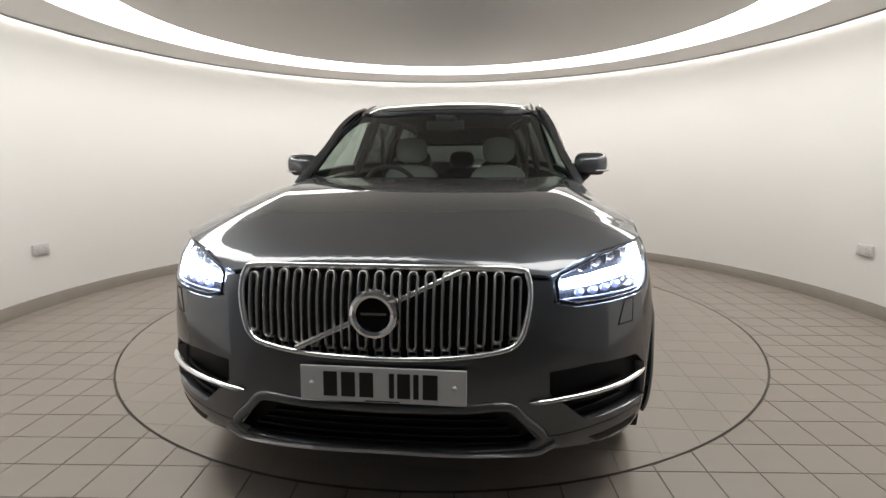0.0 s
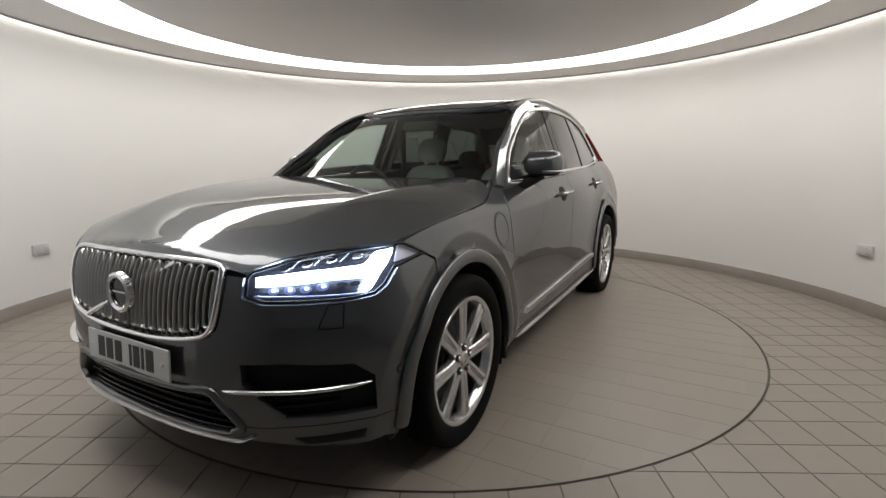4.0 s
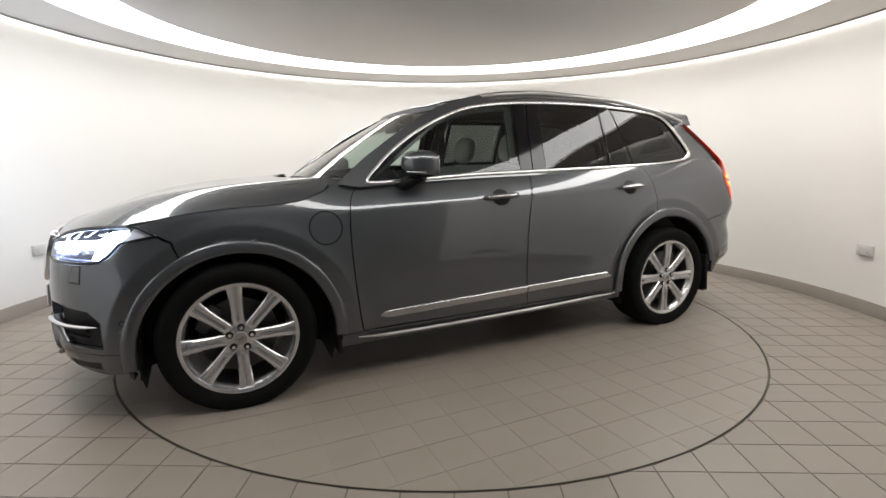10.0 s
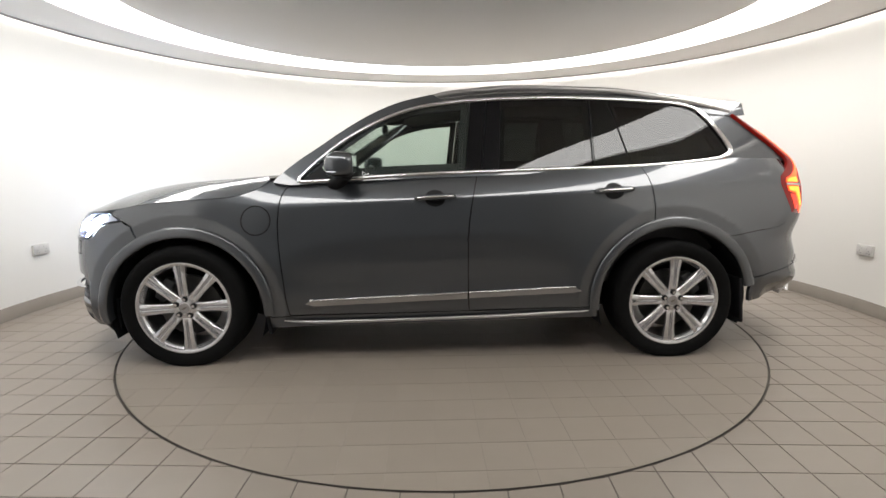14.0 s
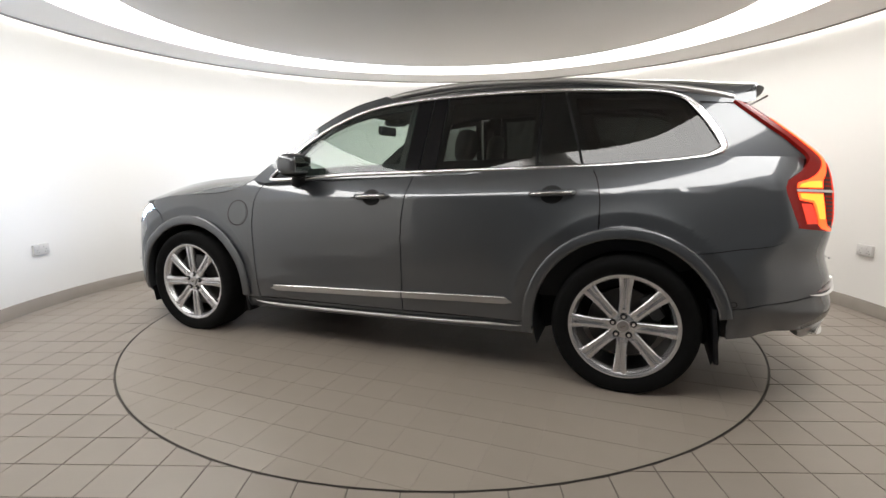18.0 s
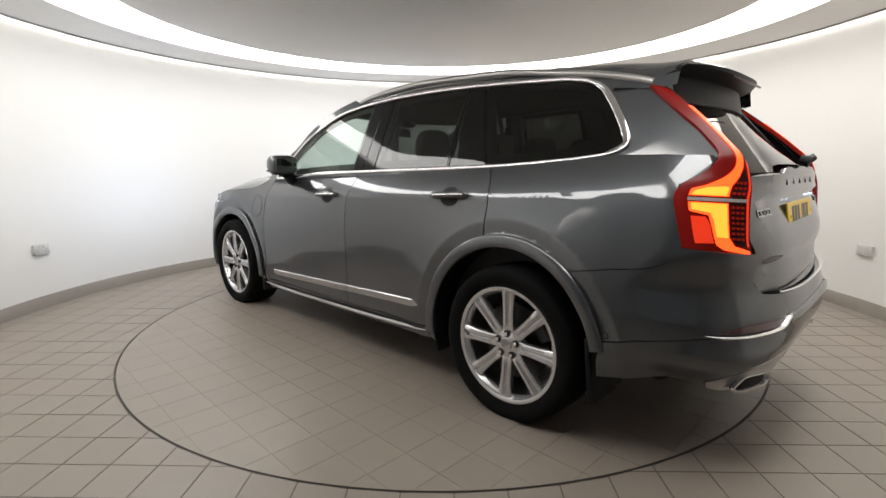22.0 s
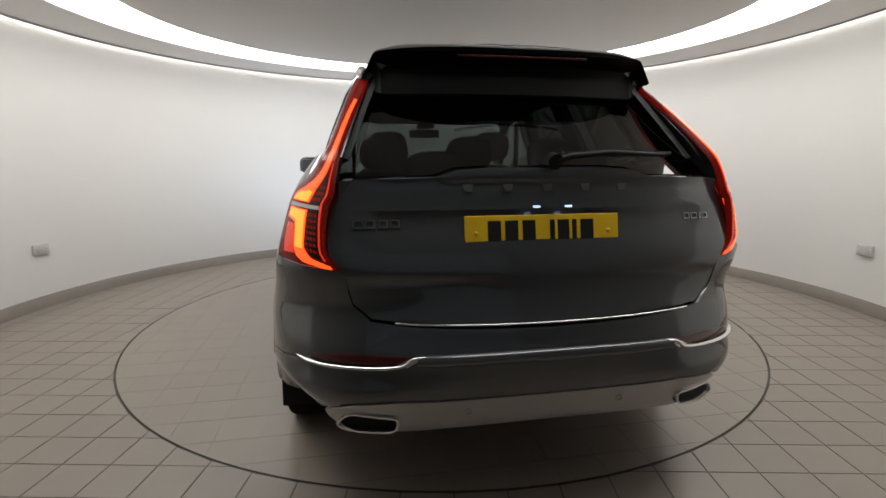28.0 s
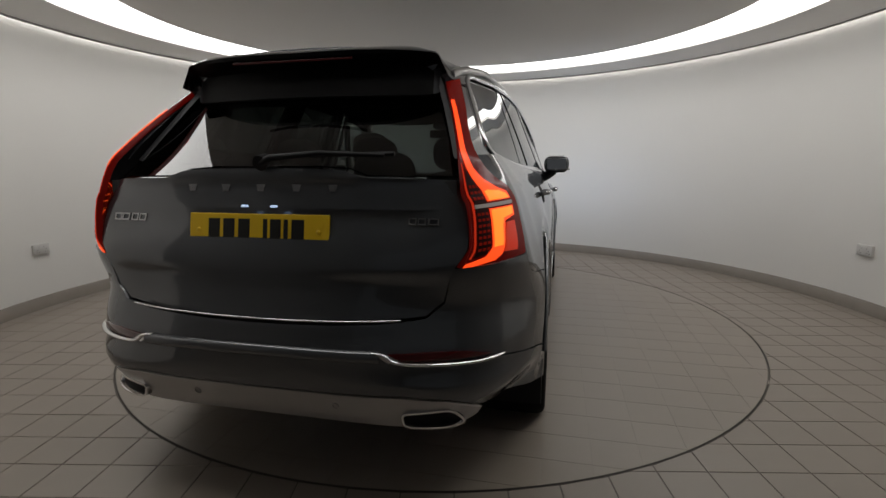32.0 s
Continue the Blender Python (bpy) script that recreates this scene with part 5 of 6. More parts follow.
# ---- lamps ----
def head_lamps():
    out = [F(0.533, 0.838), F(0.545, 0.858), F(0.636, 0.891), F(0.69, 0.905), F(0.746, 0.914), S(1.99, 0.925), S(1.888, 0.928), S(1.812, 0.887), S(1.89, 0.873), S(1.955, 0.857), S(2.003, 0.806), S(2.04, 0.780), F(0.825, 0.771), F(0.60, 0.765), F(0.540, 0.781)]
    drl = [F(0.556, 0.843), F(0.70, 0.865), F(0.826, 0.876), S(2.030, 0.884), S(1.985, 0.913), S(1.925, 0.917), S(1.972, 0.872), S(2.020, 0.826), S(2.046, 0.795), S(2.066, 0.786), F(0.836, 0.788), F(0.842, 0.835), F(0.77, 0.835), F(0.672, 0.823), F(0.562, 0.814)]
    for sd in BOTH:
        lens = panel("headlight", out, lower, M["lens"], car, sd, off=0.001, rim=0.0, gap=0.004, step=0.03, label="lit headlight with a bright T-shaped daytime lamp")
        lens.visible_shadow = False
        panel("lamp_housing", out, lambda s, z: lower(s, z) + Vector((-0.030, -0.018 if s > 0 else 0.018, 0)), M["lamp_housing"], lens, sd, rim=0.0, gap=-0.004)
        strip("lamp_frame", out, lower, GLOSS, lens, 0.012, 0.004, sd, True, off=0.0)
        panel("daytime_light", drl, lower, M["drl"], lens, sd, off=-0.010, rim=0.006, gap=0.0, step=0.02, label="glowing white daytime light")
        inner = lambda s, z: lower(s, z) + Vector((-0.018, -0.010 if s > 0 else 0.010, 0))

        def disc(y, z, r, n=14, k=1.25):
            return [F(y + r * k * math.cos(a), z + r * math.sin(a)) for a in np.linspace(0, 2 * math.pi, n + 1)[:-1]]
        # dark bowls above the stem, parted by thin bright fins
        for y, z, r in ((0.632, 0.868, 0.010), (0.685, 0.881, 0.011), (0.742, 0.893, 0.011), (0.80, 0.900, 0.010)):
            panel("reflector_bowl", disc(y, z, r), inner, M["lamp_bowl"], lens, sd, rim=0.008, gap=0, step=0.012, dome=-0.006)
        for y0, z0, y1, z1 in ((0.655, 0.862, 0.665, 0.893), (0.710, 0.870, 0.722, 0.905), (0.768, 0.877, 0.778, 0.912)):
            strip("lamp_fin", [F(y0, z0), F(y1, z1)], inner, M["lamp_reflector"], lens, 0.004, 0.005, sd, off=0.006)
        # round lenses below the stem, the outermost pair paler
        for y, z in ((0.618, 0.796), (0.664, 0.798), (0.706, 0.802), (0.746, 0.807)):
            cell = panel("light_cell", disc(y, z, 0.0125, 16), inner, M["lamp_blue"], lens, sd, rim=0.008, gap=0, step=0.010, off=0.006, dome=0.005, label="bluish light cell")
            panel("cell_core", disc(y + 0.003, z + 0.002, 0.0050, 10), inner, M["cell_core"], cell, sd, rim=0.002, gap=0, step=0.01, off=0.013)
        for y, z in ((0.79, 0.812), (0.818, 0.813)):
            panel("reflector_bowl", disc(y, z, 0.009, 12), inner, M["lamp_reflector"], lens, sd, rim=0.006, gap=0, step=0.010, dome=-0.004)
        panel("lamp_tip", [S(1.914, 0.921), S(1.886, 0.923), S(1.822, 0.889), S(1.90, 0.876), S(1.955, 0.868)], inner, M["lamp_tip"], lens, sd, rim=0.004, gap=0.0)
        strip("lamp_bottom_line", [F(0.565, 0.779), F(0.70, 0.780), F(0.83, 0.781)], inner, M["lamp_blue"], lens, 0.005, 0.004, sd, off=0.008)


head_lamps()

# tail lamp: a sheet between its edge on the flank and its edge beside the glass, from its top (v = 0) to its foot (v = 1)
side_x = curve_fn((0.0, -1.958), (0.19, -2.098), (0.34, -2.214), (0.45, -2.276), (0.54, -2.238), (0.61, -2.180), (0.66, -2.168), (0.80, -2.190), (0.88, -2.205), (1.0, -2.228))
side_y = curve_fn((0.0, 0.588), (0.19, 0.637), (0.34, 0.672), (0.45, 0.712), (0.54, 0.778), (0.61, 0.832), (0.66, 0.850), (0.80, 0.862), (0.88, 0.860), (1.0, 0.852))
side_z = curve_fn((0.0, 1.525), (0.19, 1.405), (0.34, 1.305), (0.45, 1.225), (0.54, 1.165), (0.61, 1.122), (0.66, 1.090), (0.80, 1.010), (0.88, 0.965), (1.0, 0.905))
gate_x = curve_fn((0.0, -2.027), (0.19, -2.168), (0.34, -2.280), (0.45, -2.350), (0.54, -2.374), (0.61, -2.387), (0.66, -2.390), (0.80, -2.396), (0.88, -2.400), (1.0, -2.406))
gate_y = curve_fn((0.0, 0.548), (0.19, 0.602), (0.34, 0.640), (0.45, 0.664), (0.54, 0.678), (0.61, 0.684), (0.66, 0.700), (0.80, 0.712), (0.88, 0.712), (1.0, 0.662))
gate_z = curve_fn((0.0, 1.505), (0.19, 1.390), (0.34, 1.290), (0.45, 1.215), (0.54, 1.155), (0.61, 1.110), (0.66, 1.080), (0.80, 0.995), (0.88, 0.945), (1.0, 0.862))


def lamp_sheet(v, u):
    """v along the lamp in units of 0.7, u across it in units of 0.25."""
    v, u = v / 0.7, u / 0.25
    a = Vector((side_x(v), side_y(v), side_z(v)))
    if v > 0.45:
        k = smooth01((v - 0.45) / 0.12)
        a.y = a.y * (1 - k) + (lower(*S(a.x, a.z)).y + 0.002) * k
    b = Vector((gate_x(v), gate_y(v), gate_z(v)))
    c = Vector((b.x - 0.010, a.y + 0.004, (a.z + b.z) / 2)).lerp((a + b) / 2, 0.70)
    return a * (1 - u) ** 2 + c * 2 * u * (1 - u) + b * u * u


def lp(*pts):
    return [(v * 0.7, u * 0.25) for v, u in pts]


def tail_lamps():
    for sd in BOTH:
        lens = panel("tail_light", lp((0, 0), (0.2, 0), (0.4, 0), (0.6, 0), (0.8, 0), (1, 0), (1, 0.35), (1, 0.7), (1, 1), (0.8, 1), (0.6, 1), (0.4, 1), (0.2, 1), (0, 1)), lamp_sheet, M["red_lens"], car, sd, step=0.02, rim=0.02, gap=0.0015, label="lit red tail light with an orange-red light guide")
        panel("light_guide", lp((0.14, 0.79), (0.14, 0.98), (0.30, 0.93), (0.42, 0.89), (0.50, 0.80), (0.56, 0.71), (0.60, 0.66), (0.66, 0.66), (0.66, 0.17), (0.625, 0.17), (0.60, 0.32), (0.56, 0.44), (0.50, 0.58), (0.42, 0.63), (0.30, 0.66)), lamp_sheet, M["red_glow"], lens, sd, step=0.015, off=0.003, rim=0.005, gap=0, label="glowing orange-red light guide")
        panel("lit_block", lp((0.70, 0.17), (0.70, 0.66), (0.90, 0.66), (0.945, 0.72), (0.965, 0.95), (0.985, 0.95), (0.975, 0.55), (0.95, 0.46), (0.84, 0.43), (0.775, 0.40), (0.755, 0.17)), lamp_sheet, M["red_glow"], lens, sd, step=0.015, off=0.003, rim=0.005, gap=0, label="glowing orange-red light guide")
        panel("lit_core", lp((0.615, 0.34), (0.605, 0.56), (0.61, 0.63), (0.657, 0.63), (0.657, 0.20), (0.635, 0.22)), lamp_sheet, M["amber_glow"], lens, sd, step=0.015, off=0.0045, rim=0.005, gap=0)
        panel("lit_core", lp((0.705, 0.20), (0.705, 0.64), (0.90, 0.64), (0.90, 0.48), (0.80, 0.46), (0.760, 0.42), (0.745, 0.20)), lamp_sheet, M["amber_glow"], lens, sd, step=0.015, off=0.0045, rim=0.005, gap=0)
        panel("divider", lp((0.672, 0.16), (0.672, 0.92), (0.691, 0.92), (0.691, 0.16)), lamp_sheet, M["lamp_bar"], lens, sd, step=0.015, off=0.004, rim=0.004, gap=0, label="pale grey bar")
        panel("inner_cell", lp((0.785, 0.18), (0.785, 0.36), (0.83, 0.41), (0.94, 0.43), (0.955, 0.18)), lamp_sheet, M["red_cell"], lens, sd, step=0.015, off=0.0025, rim=0.004, gap=0)
        panel("cell_tray", lp((0.50, 0.86), (0.56, 0.74), (0.60, 0.69), (0.66, 0.69), (0.90, 0.69), (0.93, 0.74), (0.94, 0.90), (0.80, 0.92), (0.66, 0.90), (0.56, 0.92)), lamp_sheet, M["red_tray"], lens, sd, step=0.03, off=0.0015, rim=0.002, gap=0, label="dark tray of small light cells")
        panel("edge_light", lp((0.47, 0.955), (0.66, 0.925), (0.80, 0.935), (0.94, 0.93), (0.94, 0.955), (0.80, 0.965), (0.66, 0.955), (0.47, 0.985)), lamp_sheet, M["red_cell"], lens, sd, step=0.03, off=0.003, rim=0.003, gap=0)
        for v in (0.575, 0.605, 0.635, 0.715, 0.745, 0.775, 0.805, 0.835, 0.865, 0.895):
            for u in (0.705, 0.775, 0.845):
                panel("light_cell", lp((v, u), (v, u + 0.045), (v + 0.014, u + 0.045), (v + 0.014, u)), lamp_sheet, M["red_dim"], lens, sd, step=0.05, off=0.003, rim=0.003, gap=0)


tail_lamps()


def lamp_returns():
    """Black returns between the tall lamp blades and the rear glass."""
    for sd in BOTH:
        bm = bmesh.new()
        rows = []
        for v in np.linspace(0.0, 0.56, 15):
            b = Vector((gate_x(v), gate_y(v), gate_z(v)))
            y = b.y - 0.020
            rows.append([bm.verts.new(Vector(p) * Vector((1, sd, 1))) for p in ((b.x + 0.03, b.y + 0.012, b.z), (b.x + 0.004, b.y + 0.001, b.z), backlight(y, b.z) + Vector((-0.003, 0, 0)), backlight(y, b.z) + Vector((0.02, 0, 0)))])
        for p, q in zip(rows, rows[1:]):
            for j in range(3):
                bm.faces.new((p[j], p[j + 1], q[j + 1], q[j]))
        bmesh.ops.recalc_face_normals(bm, faces=bm.faces)
        part("window_return", bm, M["soft_black"], car, "black edge between rear glass and lamp")


lamp_returns()


# ---- mirrors ----
def mirrors():
    c, e = Vector((0.526, 0.952, 1.205)), Vector((0.096, 0.104, 0.072))

    def cap(z_lo, z_hi, grow):
        bm = bmesh.new()
        nu, nv = 36, 20
        rows = []
        for j in range(nv + 1):
            z = z_lo + (z_hi - z_lo) * j / nv
            k = max(0.0, 1 - abs((z - c.z) / (e.z * 1.02)) ** 2.6) ** (1 / 2.6)
            row = []
            for i in range(nu):
                a = 2 * math.pi * i / nu
                ca, sa = math.cos(a), math.sin(a)
                x = c.x + (e.x + grow) * k * math.copysign(abs(ca) ** 0.75, ca)
                y = c.y + (e.y + grow) * (0.35 + 0.65 * k) * math.copysign(abs(sa) ** 0.70, sa) + 0.012 * (c.x - x) / e.x
                row.append(bm.verts.new((max(x, c.x - 0.072), y, z)))
            rows.append(row)
        for p, q in zip(rows, rows[1:]):
            for i in range(nu):
                bm.faces.new((p[i], p[(i + 1) % nu], q[(i + 1) % nu], q[i]))
        bm.faces.new(rows[0][::-1]), bm.faces.new(rows[-1])
        bmesh.ops.recalc_face_normals(bm, faces=bm.faces)
        return bm
    for sd in BOTH:
        def mir(bm):
            if sd < 0:
                for v in bm.verts:
                    v.co.y = -v.co.y
                bmesh.ops.reverse_faces(bm, faces=bm.faces)
            return bm
        m = part("door_mirror", mir(cap(1.150, 1.2770, 0.0)), PAINT, car, "grey door mirror with black base")
        part("mirror_base", mir(cap(1.134, 1.149, -0.004)), BLACK, m)
        tube("mirror_arm", [(0.50, 0.93, 1.142), (0.535, 0.89, 1.118), (0.575, 0.85, 1.096), (0.60, 0.80, 1.08)], lambda k: 0.030 + 0.014 * k, BLACK, m, squash=1.25, side=sd)
        g = part("mirror_glass", mir(bm_box(c.x - 0.0765, c.x - 0.0725, c.y - 0.078, c.y + 0.082, 1.160, 1.252, 0.0015)), M["mirror"], m, "mirror glass", smooth=False)
        strip("indicator", [(0.0, 0.0), (0.10, 0.0)], lambda u, v: Vector((c.x + 0.070 - 1.1 * u * u * 6, c.y + 0.02 + u * 0.78, 1.162 + v)), M["lamp_reflector"], m, 0.010, 0.003, sd, off=0.016)
        panel("mirror_foot", [(0.795, 1.104), (0.60, 1.112), (0.665, 1.205)], cabin, BLACK, m, sd, off=0.0, rim=0.006, gap=0.008)


mirrors()


# ---- interior ----
def rounded(x0, x1, y0, y1, z0, z1, r, mat, name, parent, label="", lean=0.0, segs=3):
    bm = bm_box(x0, x1, y0, y1, z0, z1, r, segs)
    for v in bm.verts:
        v.co.x += (v.co.z - z0) * lean
    return part(name, bm, mat, parent, label)


def cushion(c, r, p, mat, name, parent, label="", lean=0.0):
    """A soft upholstered block: a rounded box whose edges swell by the power p, leaning back as it rises."""
    bm = bmesh.new()
    nu, nv = 28, 16
    rows = []
    for j in range(nv + 1):
        b = math.pi * (j / nv - 0.5)
        cb, sb = max(0.0, math.cos(b)) ** (2 / p), math.copysign(abs(math.sin(b)) ** (2 / p), math.sin(b))
        row = []
        for i in range(nu):
            a = 2 * math.pi * i / nu
            ca, sa = math.copysign(abs(math.cos(a)) ** (2 / p), math.cos(a)), math.copysign(abs(math.sin(a)) ** (2 / p), math.sin(a))
            row.append(bm.verts.new((c[0] + r[0] * cb * ca + lean * r[2] * sb, c[1] + r[1] * cb * sa, c[2] + r[2] * sb)))
        rows.append(row)
    for q, w in zip(rows, rows[1:]):
        for i in range(nu):
            bm.faces.new((q[i], q[(i + 1) % nu], w[(i + 1) % nu], w[i]))
    bmesh.ops.remove_doubles(bm, verts=bm.verts, dist=1e-5)
    bmesh.ops.recalc_face_normals(bm, faces=bm.faces)
    return part(name, bm, mat, parent, label, True, 60)


def interior():
    L, K = M["leather"], M["charcoal"]
    for y in (0.37, -0.37):
        s = cushion((-0.04, y, 0.52), (0.27, 0.25, 0.10), 4, L, "front_seat", car, "pale leather front seat")
        cushion((-0.345, y, 0.89), (0.085, 0.25, 0.31), 3.6, L, "backrest", s, lean=-0.25)
        cushion((-0.44, y, 1.325), (0.055, 0.135, 0.105), 2.8, L, "headrest", s, lean=-0.15)
        for d in (-0.06, 0.06):
            tube("headrest_post", [(-0.42, y + d, 1.16), (-0.43, y + d, 1.26)], 0.007, CHROME, s, segs=6)
    for y in (0.45, 0.0, -0.45):
        s = cushion((-0.99, y, 0.555), (0.22, 0.215, 0.105), 4, K, "rear_seat", car, "dark rear seat")
        cushion((-1.25, y, 0.89), (0.075, 0.215, 0.28), 3.6, K, "backrest", s, lean=-0.25)
        cushion((-1.335, y, 1.255), (0.050, 0.125, 0.090), 2.8, K, "headrest", s, lean=-0.15)
    for y in (0.30, -0.30):
        s = rounded(-2.02, -1.90, y - 0.21, y + 0.21, 0.76, 1.10, 0.05, K, "third_row_seat", car, "dark third-row seat")
        cushion((-2.03, y, 1.165), (0.042, 0.125, 0.085), 2.8, K, "headrest", s, lean=-0.1)
    # dashboard, console, wheel
    bm = bm_box(0.52, 1.06, -0.74, 0.74, 0.72, 1.065, 0.07, 4)
    for v in bm.verts:
        if v.co.z > 0.95 and v.co.x > 0.8:
            v.co.z += 0.02
    d = part("dashboard", bm, K, car, "dark dashboard")
    rounded(0.50, 0.535, -0.11, 0.11, 0.80, 1.02, 0.008, GLOSS, "screen", d)
    rounded(0.56, 0.70, -0.52, -0.22, 1.03, 1.105, 0.03, K, "instrument_hood", d)
    rounded(-0.5, 0.55, -0.115, 0.115, 0.40, 0.70, 0.04, K, "centre_console", car)
    bm = bmesh.new()
    R0, r0 = 0.185, 0.016
    rows = []
    for a in np.linspace(0, 2 * math.pi, 41)[:-1]:
        rows.append([bm.verts.new(((r0 * math.sin(b)), (R0 + r0 * math.cos(b)) * math.cos(a), (R0 + r0 * math.cos(b)) * math.sin(a))) for b in np.linspace(0, 2 * math.pi, 11)[:-1]])
    for i in range(40):
        for j in range(10):
            bm.faces.new((rows[i][j], rows[(i + 1) % 40][j], rows[(i + 1) % 40][(j + 1) % 10], rows[i][(j + 1) % 10]))
    bmesh.ops.recalc_face_normals(bm, faces=bm.faces)
    w = part("steering_wheel", bm, K, car, "dark leather steering wheel")
    w.matrix_basis = pose(0.43, -0.37, 1.02, 0, 22, 0)
    part("wheel_boss", bm_box(-0.005, 0.04, -0.075, 0.075, -0.06, 0.06, 0.02), K, w)
    for dy, dz in ((0.13, 0.0), (-0.13, 0.0), (0.0, -0.12)):
        part("wheel_arm", bm_box(-0.004, 0.02, dy - 0.06 if dy else -0.02, dy + 0.06 if dy else 0.02, dz - 0.02 if dy else -0.18, dz + 0.02 if dy else -0.04, 0.008), K, w)
    rounded(0.33, 0.36, -0.13, 0.13, 1.43, 1.50, 0.012, K, "interior_mirror", car, "dark interior mirror")
    rounded(0.20, 0.34, -0.07, 0.07, 1.50, 1.55, 0.02, K, "sensor_pod", car)
    for sd in BOTH:
        # inner faces of doors, pillars and wings
        panel("door_lining", [(0.88, 0.45), (0.88, 1.09), (0.2, 1.125), (-0.6, 1.15), (-1.3, 1.17), (-2.2, 1.20), (-2.3, 0.80), (-1.2, 0.45)], lambda x, z: Vector((x, cabin_y(x, 1.13) - 0.045, z)), K, car, sd, rim=0.02, step=0.12)
        for xa, xb, w2 in ((-0.29, -0.37, 0.05), (-1.15, -1.06, 0.11)):
            panel("pillar_lining", [(xa - w2, 1.10), (xa + w2, 1.10), (xb + w2, 1.60), (xb - w2, 1.60)], lambda x, z: Vector((x, cabin_y(x, z) - 0.035, z)), M["headliner"] if xa > -1 else K, car, sd, rim=0.02, step=0.1)
        panel("rear_lining", [(-1.86, 1.20), (-1.84, 1.27), (-1.70, 1.56), (-1.60, 1.63), (-1.98, 1.60), (-2.02, 1.50), (-2.25, 1.22)], lambda x, z: Vector((x, cabin_y(x, z) - 0.04, z)), K, car, sd, rim=0.02, step=0.1)
        panel("cant_lining", [(0.95, 1.10), (0.80, 1.20), (0.55, 1.39), (0.2, 1.56), (-0.1, 1.62), (-1.7, 1.63), (-1.66, 1.58), (-0.7, 1.595), (-0.1, 1.575), (0.15, 1.52), (0.53, 1.34), (0.78, 1.12)], lambda x, z: Vector((x, cabin_y(x, z) - 0.03, z)), M["headliner"], car, sd, rim=0.01, step=0.1)
        rounded(-0.36, -0.30, sd * 0.60 - 0.012, sd * 0.60 + 0.012, 1.0, 1.5, 0.008, K, "seat_belt", car)
    panel("gate_lining", [(-0.66, 0.75), (0.66, 0.75), (0.66, 1.15), (-0.66, 1.15)], lambda y, z: Vector((-2.36, y, z)), K, car, 1, rim=0.02, step=0.2)


interior()


# ---- turntable ----
turntable = tagged(new("turntable"), "flush round turntable of beige tiles with a dark steel rim", "turntable")
part("deck", bm_band([(0.001, -0.0013), (1.2, -0.0013), (TABLE_R - 0.0075, -0.0013), (TABLE_R - 0.0075, -0.009)], 0, 2 * math.pi, 128, (0, 0), True), M["table_grout"], turntable)
part("rim", bm_band([(TABLE_R - 0.0065, -0.008), (TABLE_R - 0.0065, 0.0005), (TABLE_R - 0.006, 0.001), (TABLE_R - 0.003, 0.001), (TABLE_R - 0.0025, 0.0), (TABLE_R - 0.0025, -0.008)], 2 * math.pi, 0, 160, (0, 0), True), M["ring"], turntable, "dark steel rim strip")
rim = tagged(mesh_object("turntable_frame", bm_band([(TABLE_R + 0.0025, -0.010), (TABLE_R + 0.0025, 0.0), (TABLE_R + 0.005, 0.0), (TABLE_R + 0.005, -0.010)], 2 * math.pi, 0, 160, (0, 0), True), M["ring"], True),
             "thin dark steel frame round the turntable", "frame", kind="structure")


# ---- movement ----
def motions():
    rows_table, rows_car = [], []
    for i in range(33):
        a = TURN_0 + TURN_RATE * i
        turn = Matrix.Rotation(radians(a), 4, "Z")
        rows_table.append((float(i), turn))
        rows_car.append((float(i), turn @ pose(CAR_X, CAR_Y, 0)))
    walk(turntable, rows_table)
    walk(car, rows_car)


# ---- floor and turntable tiles ----
TILE, GAP = 0.2, 0.003


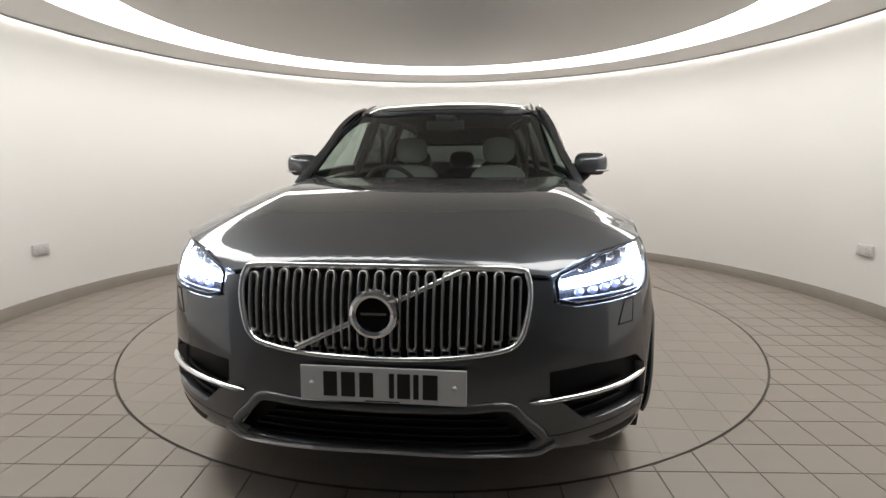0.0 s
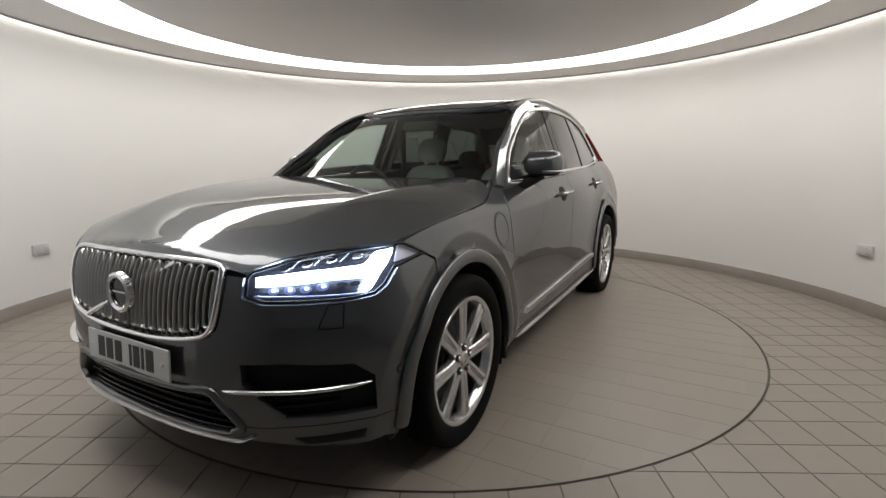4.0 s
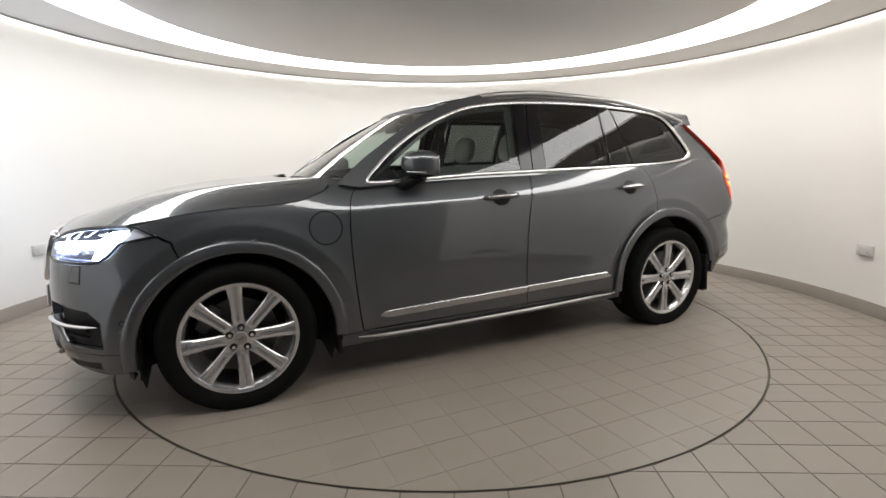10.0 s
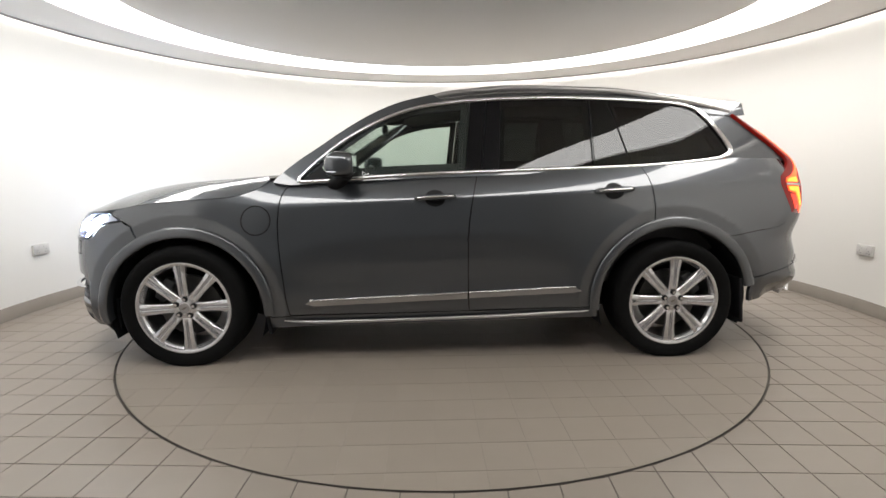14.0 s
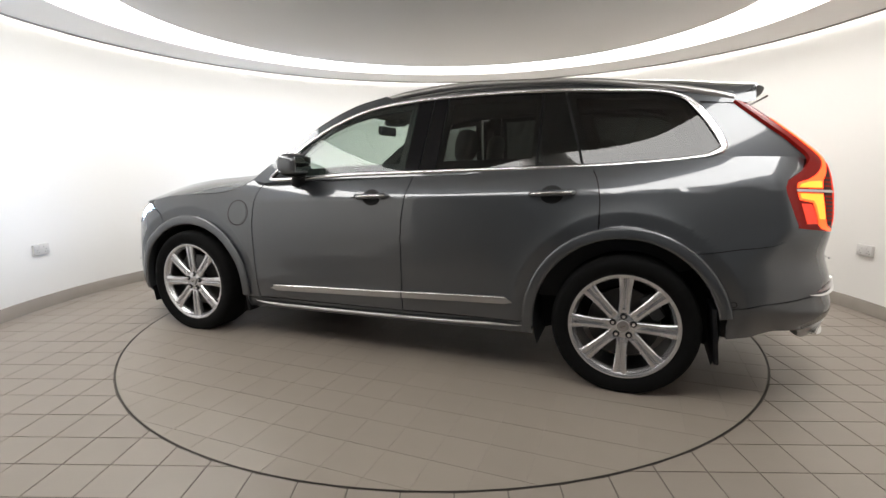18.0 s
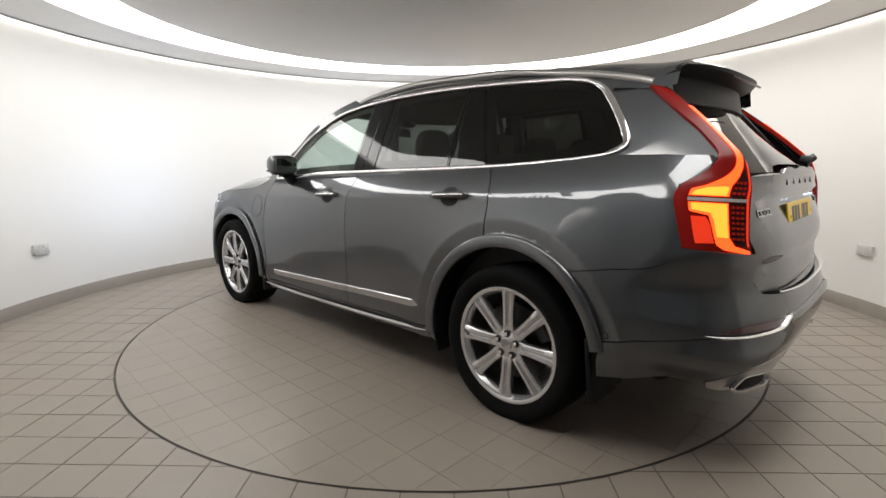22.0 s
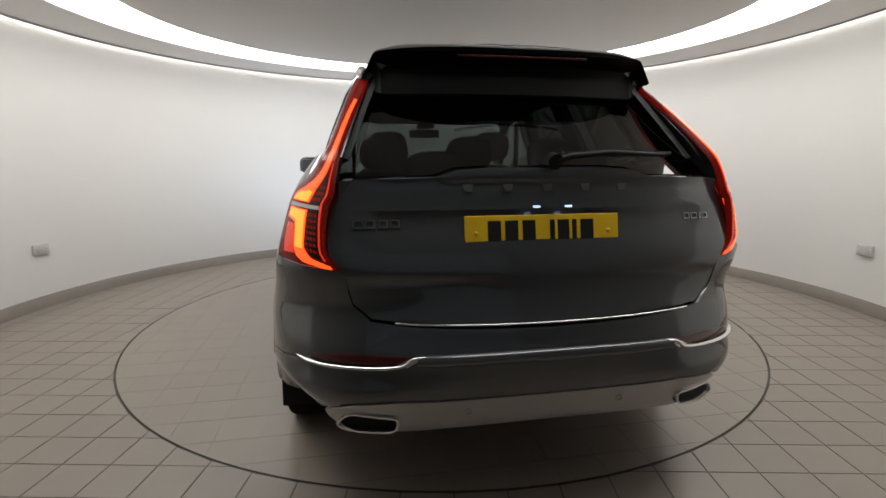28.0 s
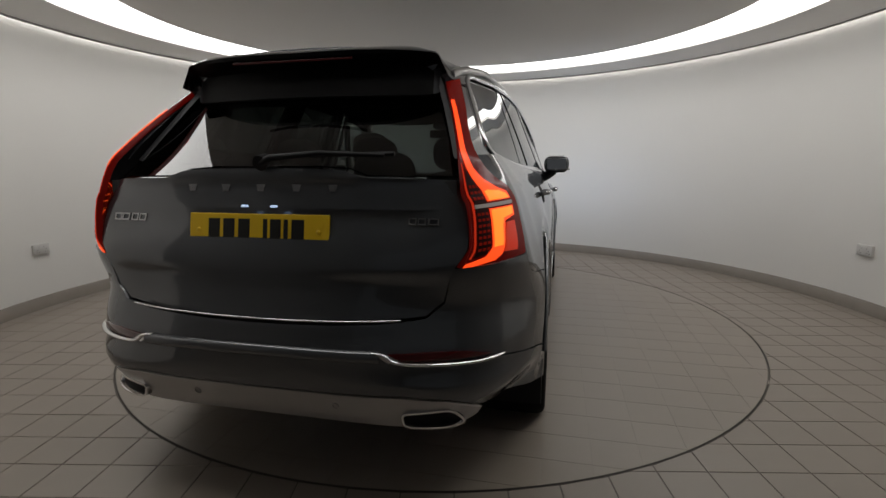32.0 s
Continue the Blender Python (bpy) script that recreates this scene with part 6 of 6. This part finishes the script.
def tiles(parent, mat, angle, u0, v0, keep, near, stuff_name, gap=GAP, bevel=0.0012):
    """Square tiles on a grid turned by angle, with joints at u0 and v0, cut by keep(); near() picks those that are objects of their own."""
    full = None
    ca, sa = math.cos(angle), math.sin(angle)
    rest_v, rest_f = [], []
    for i in range(-19, 20):
        for j in range(-19, 20):
            u, v = u0 + i * TILE, v0 + j * TILE
            sq = [(u + gap / 2, v + gap / 2), (u + TILE - gap / 2, v + gap / 2), (u + TILE - gap / 2, v + TILE - gap / 2), (u + gap / 2, v + TILE - gap / 2)]
            sq = [(x * ca - y * sa, x * sa + y * ca) for x, y in sq]
            pts = keep(sq)
            if len(pts) < 3:
                continue
            area = 0.5 * abs(sum(p[0] * q[1] - q[0] * p[1] for p, q in zip(pts, pts[1:] + pts[:1])))
            if area < 0.0001:
                continue
            cx, cy = sum(p[0] for p in pts) / len(pts), sum(p[1] for p in pts) / len(pts)
            dz = 0.25 * bevel * math.sin(i * 12.9898 + j * 78.233)
            if near(cx, cy):
                whole = area > (TILE - gap) ** 2 * 0.999
                if whole and full is not None:
                    ob = new("tile", full)
                else:
                    bm = bm_poly_prism([(p[0] - cx, p[1] - cy) for p in pts], -0.009, 0.0, bevel)
                    ob = mesh_object("tile", bm, mat)
                    if whole:
                        full = ob.data
                ob.parent = parent
                ob.location = (cx, cy, dz)
            else:
                bm = bm_poly_prism(pts, -0.009, dz, bevel)
                base = len(rest_v)
                bm.verts.index_update()
                rest_v += [tuple(w.co) for w in bm.verts]
                rest_f += [tuple(base + w.index for w in f.verts) for f in bm.faces]
                bm.free()
    if rest_v:
        me = bpy.data.meshes.new(stuff_name)
        me.from_pydata(rest_v, [], rest_f)
        me.materials.append(mat)
        ob = tagged(new(stuff_name, me), kind="stuff")
        ob.parent = parent


def keep_outer(sq):
    cx, cy = sum(p[0] for p in sq) / 4, sum(p[1] for p in sq) / 4
    r = math.hypot(cx, cy)
    if r > 7 or math.hypot(cx - ROOM[0], cy - ROOM[1]) > WALL_R + 0.12 and not (cy < -2 and abs(cx) < 2.1):
        return []
    if r < TABLE_R + 0.2:
        nx, ny = -cx / r, -cy / r
        return clip_half(sq, nx, ny, -(TABLE_R + 0.0055))
    return sq


def keep_table(sq):
    cx, cy = sum(p[0] for p in sq) / 4, sum(p[1] for p in sq) / 4
    r = math.hypot(cx, cy)
    if r < TABLE_R - 0.2:
        return sq
    if r > TABLE_R + 0.2:
        return []
    return clip_half(sq, cx / r, cy / r, TABLE_R - 0.007)


tiles(floor, M["tile"], radians(-1.6), 0.105, 0.085, keep_outer, lambda x, y: y < -0.55 and y > -3.2, "floor_tiles")
tiles(turntable, M["table_tile"], 0.0, 0.097, 0.133, keep_table, lambda x, y: math.hypot(x, y) > 1.2, "table_tiles", 0.0011, 0.0004)

motions()
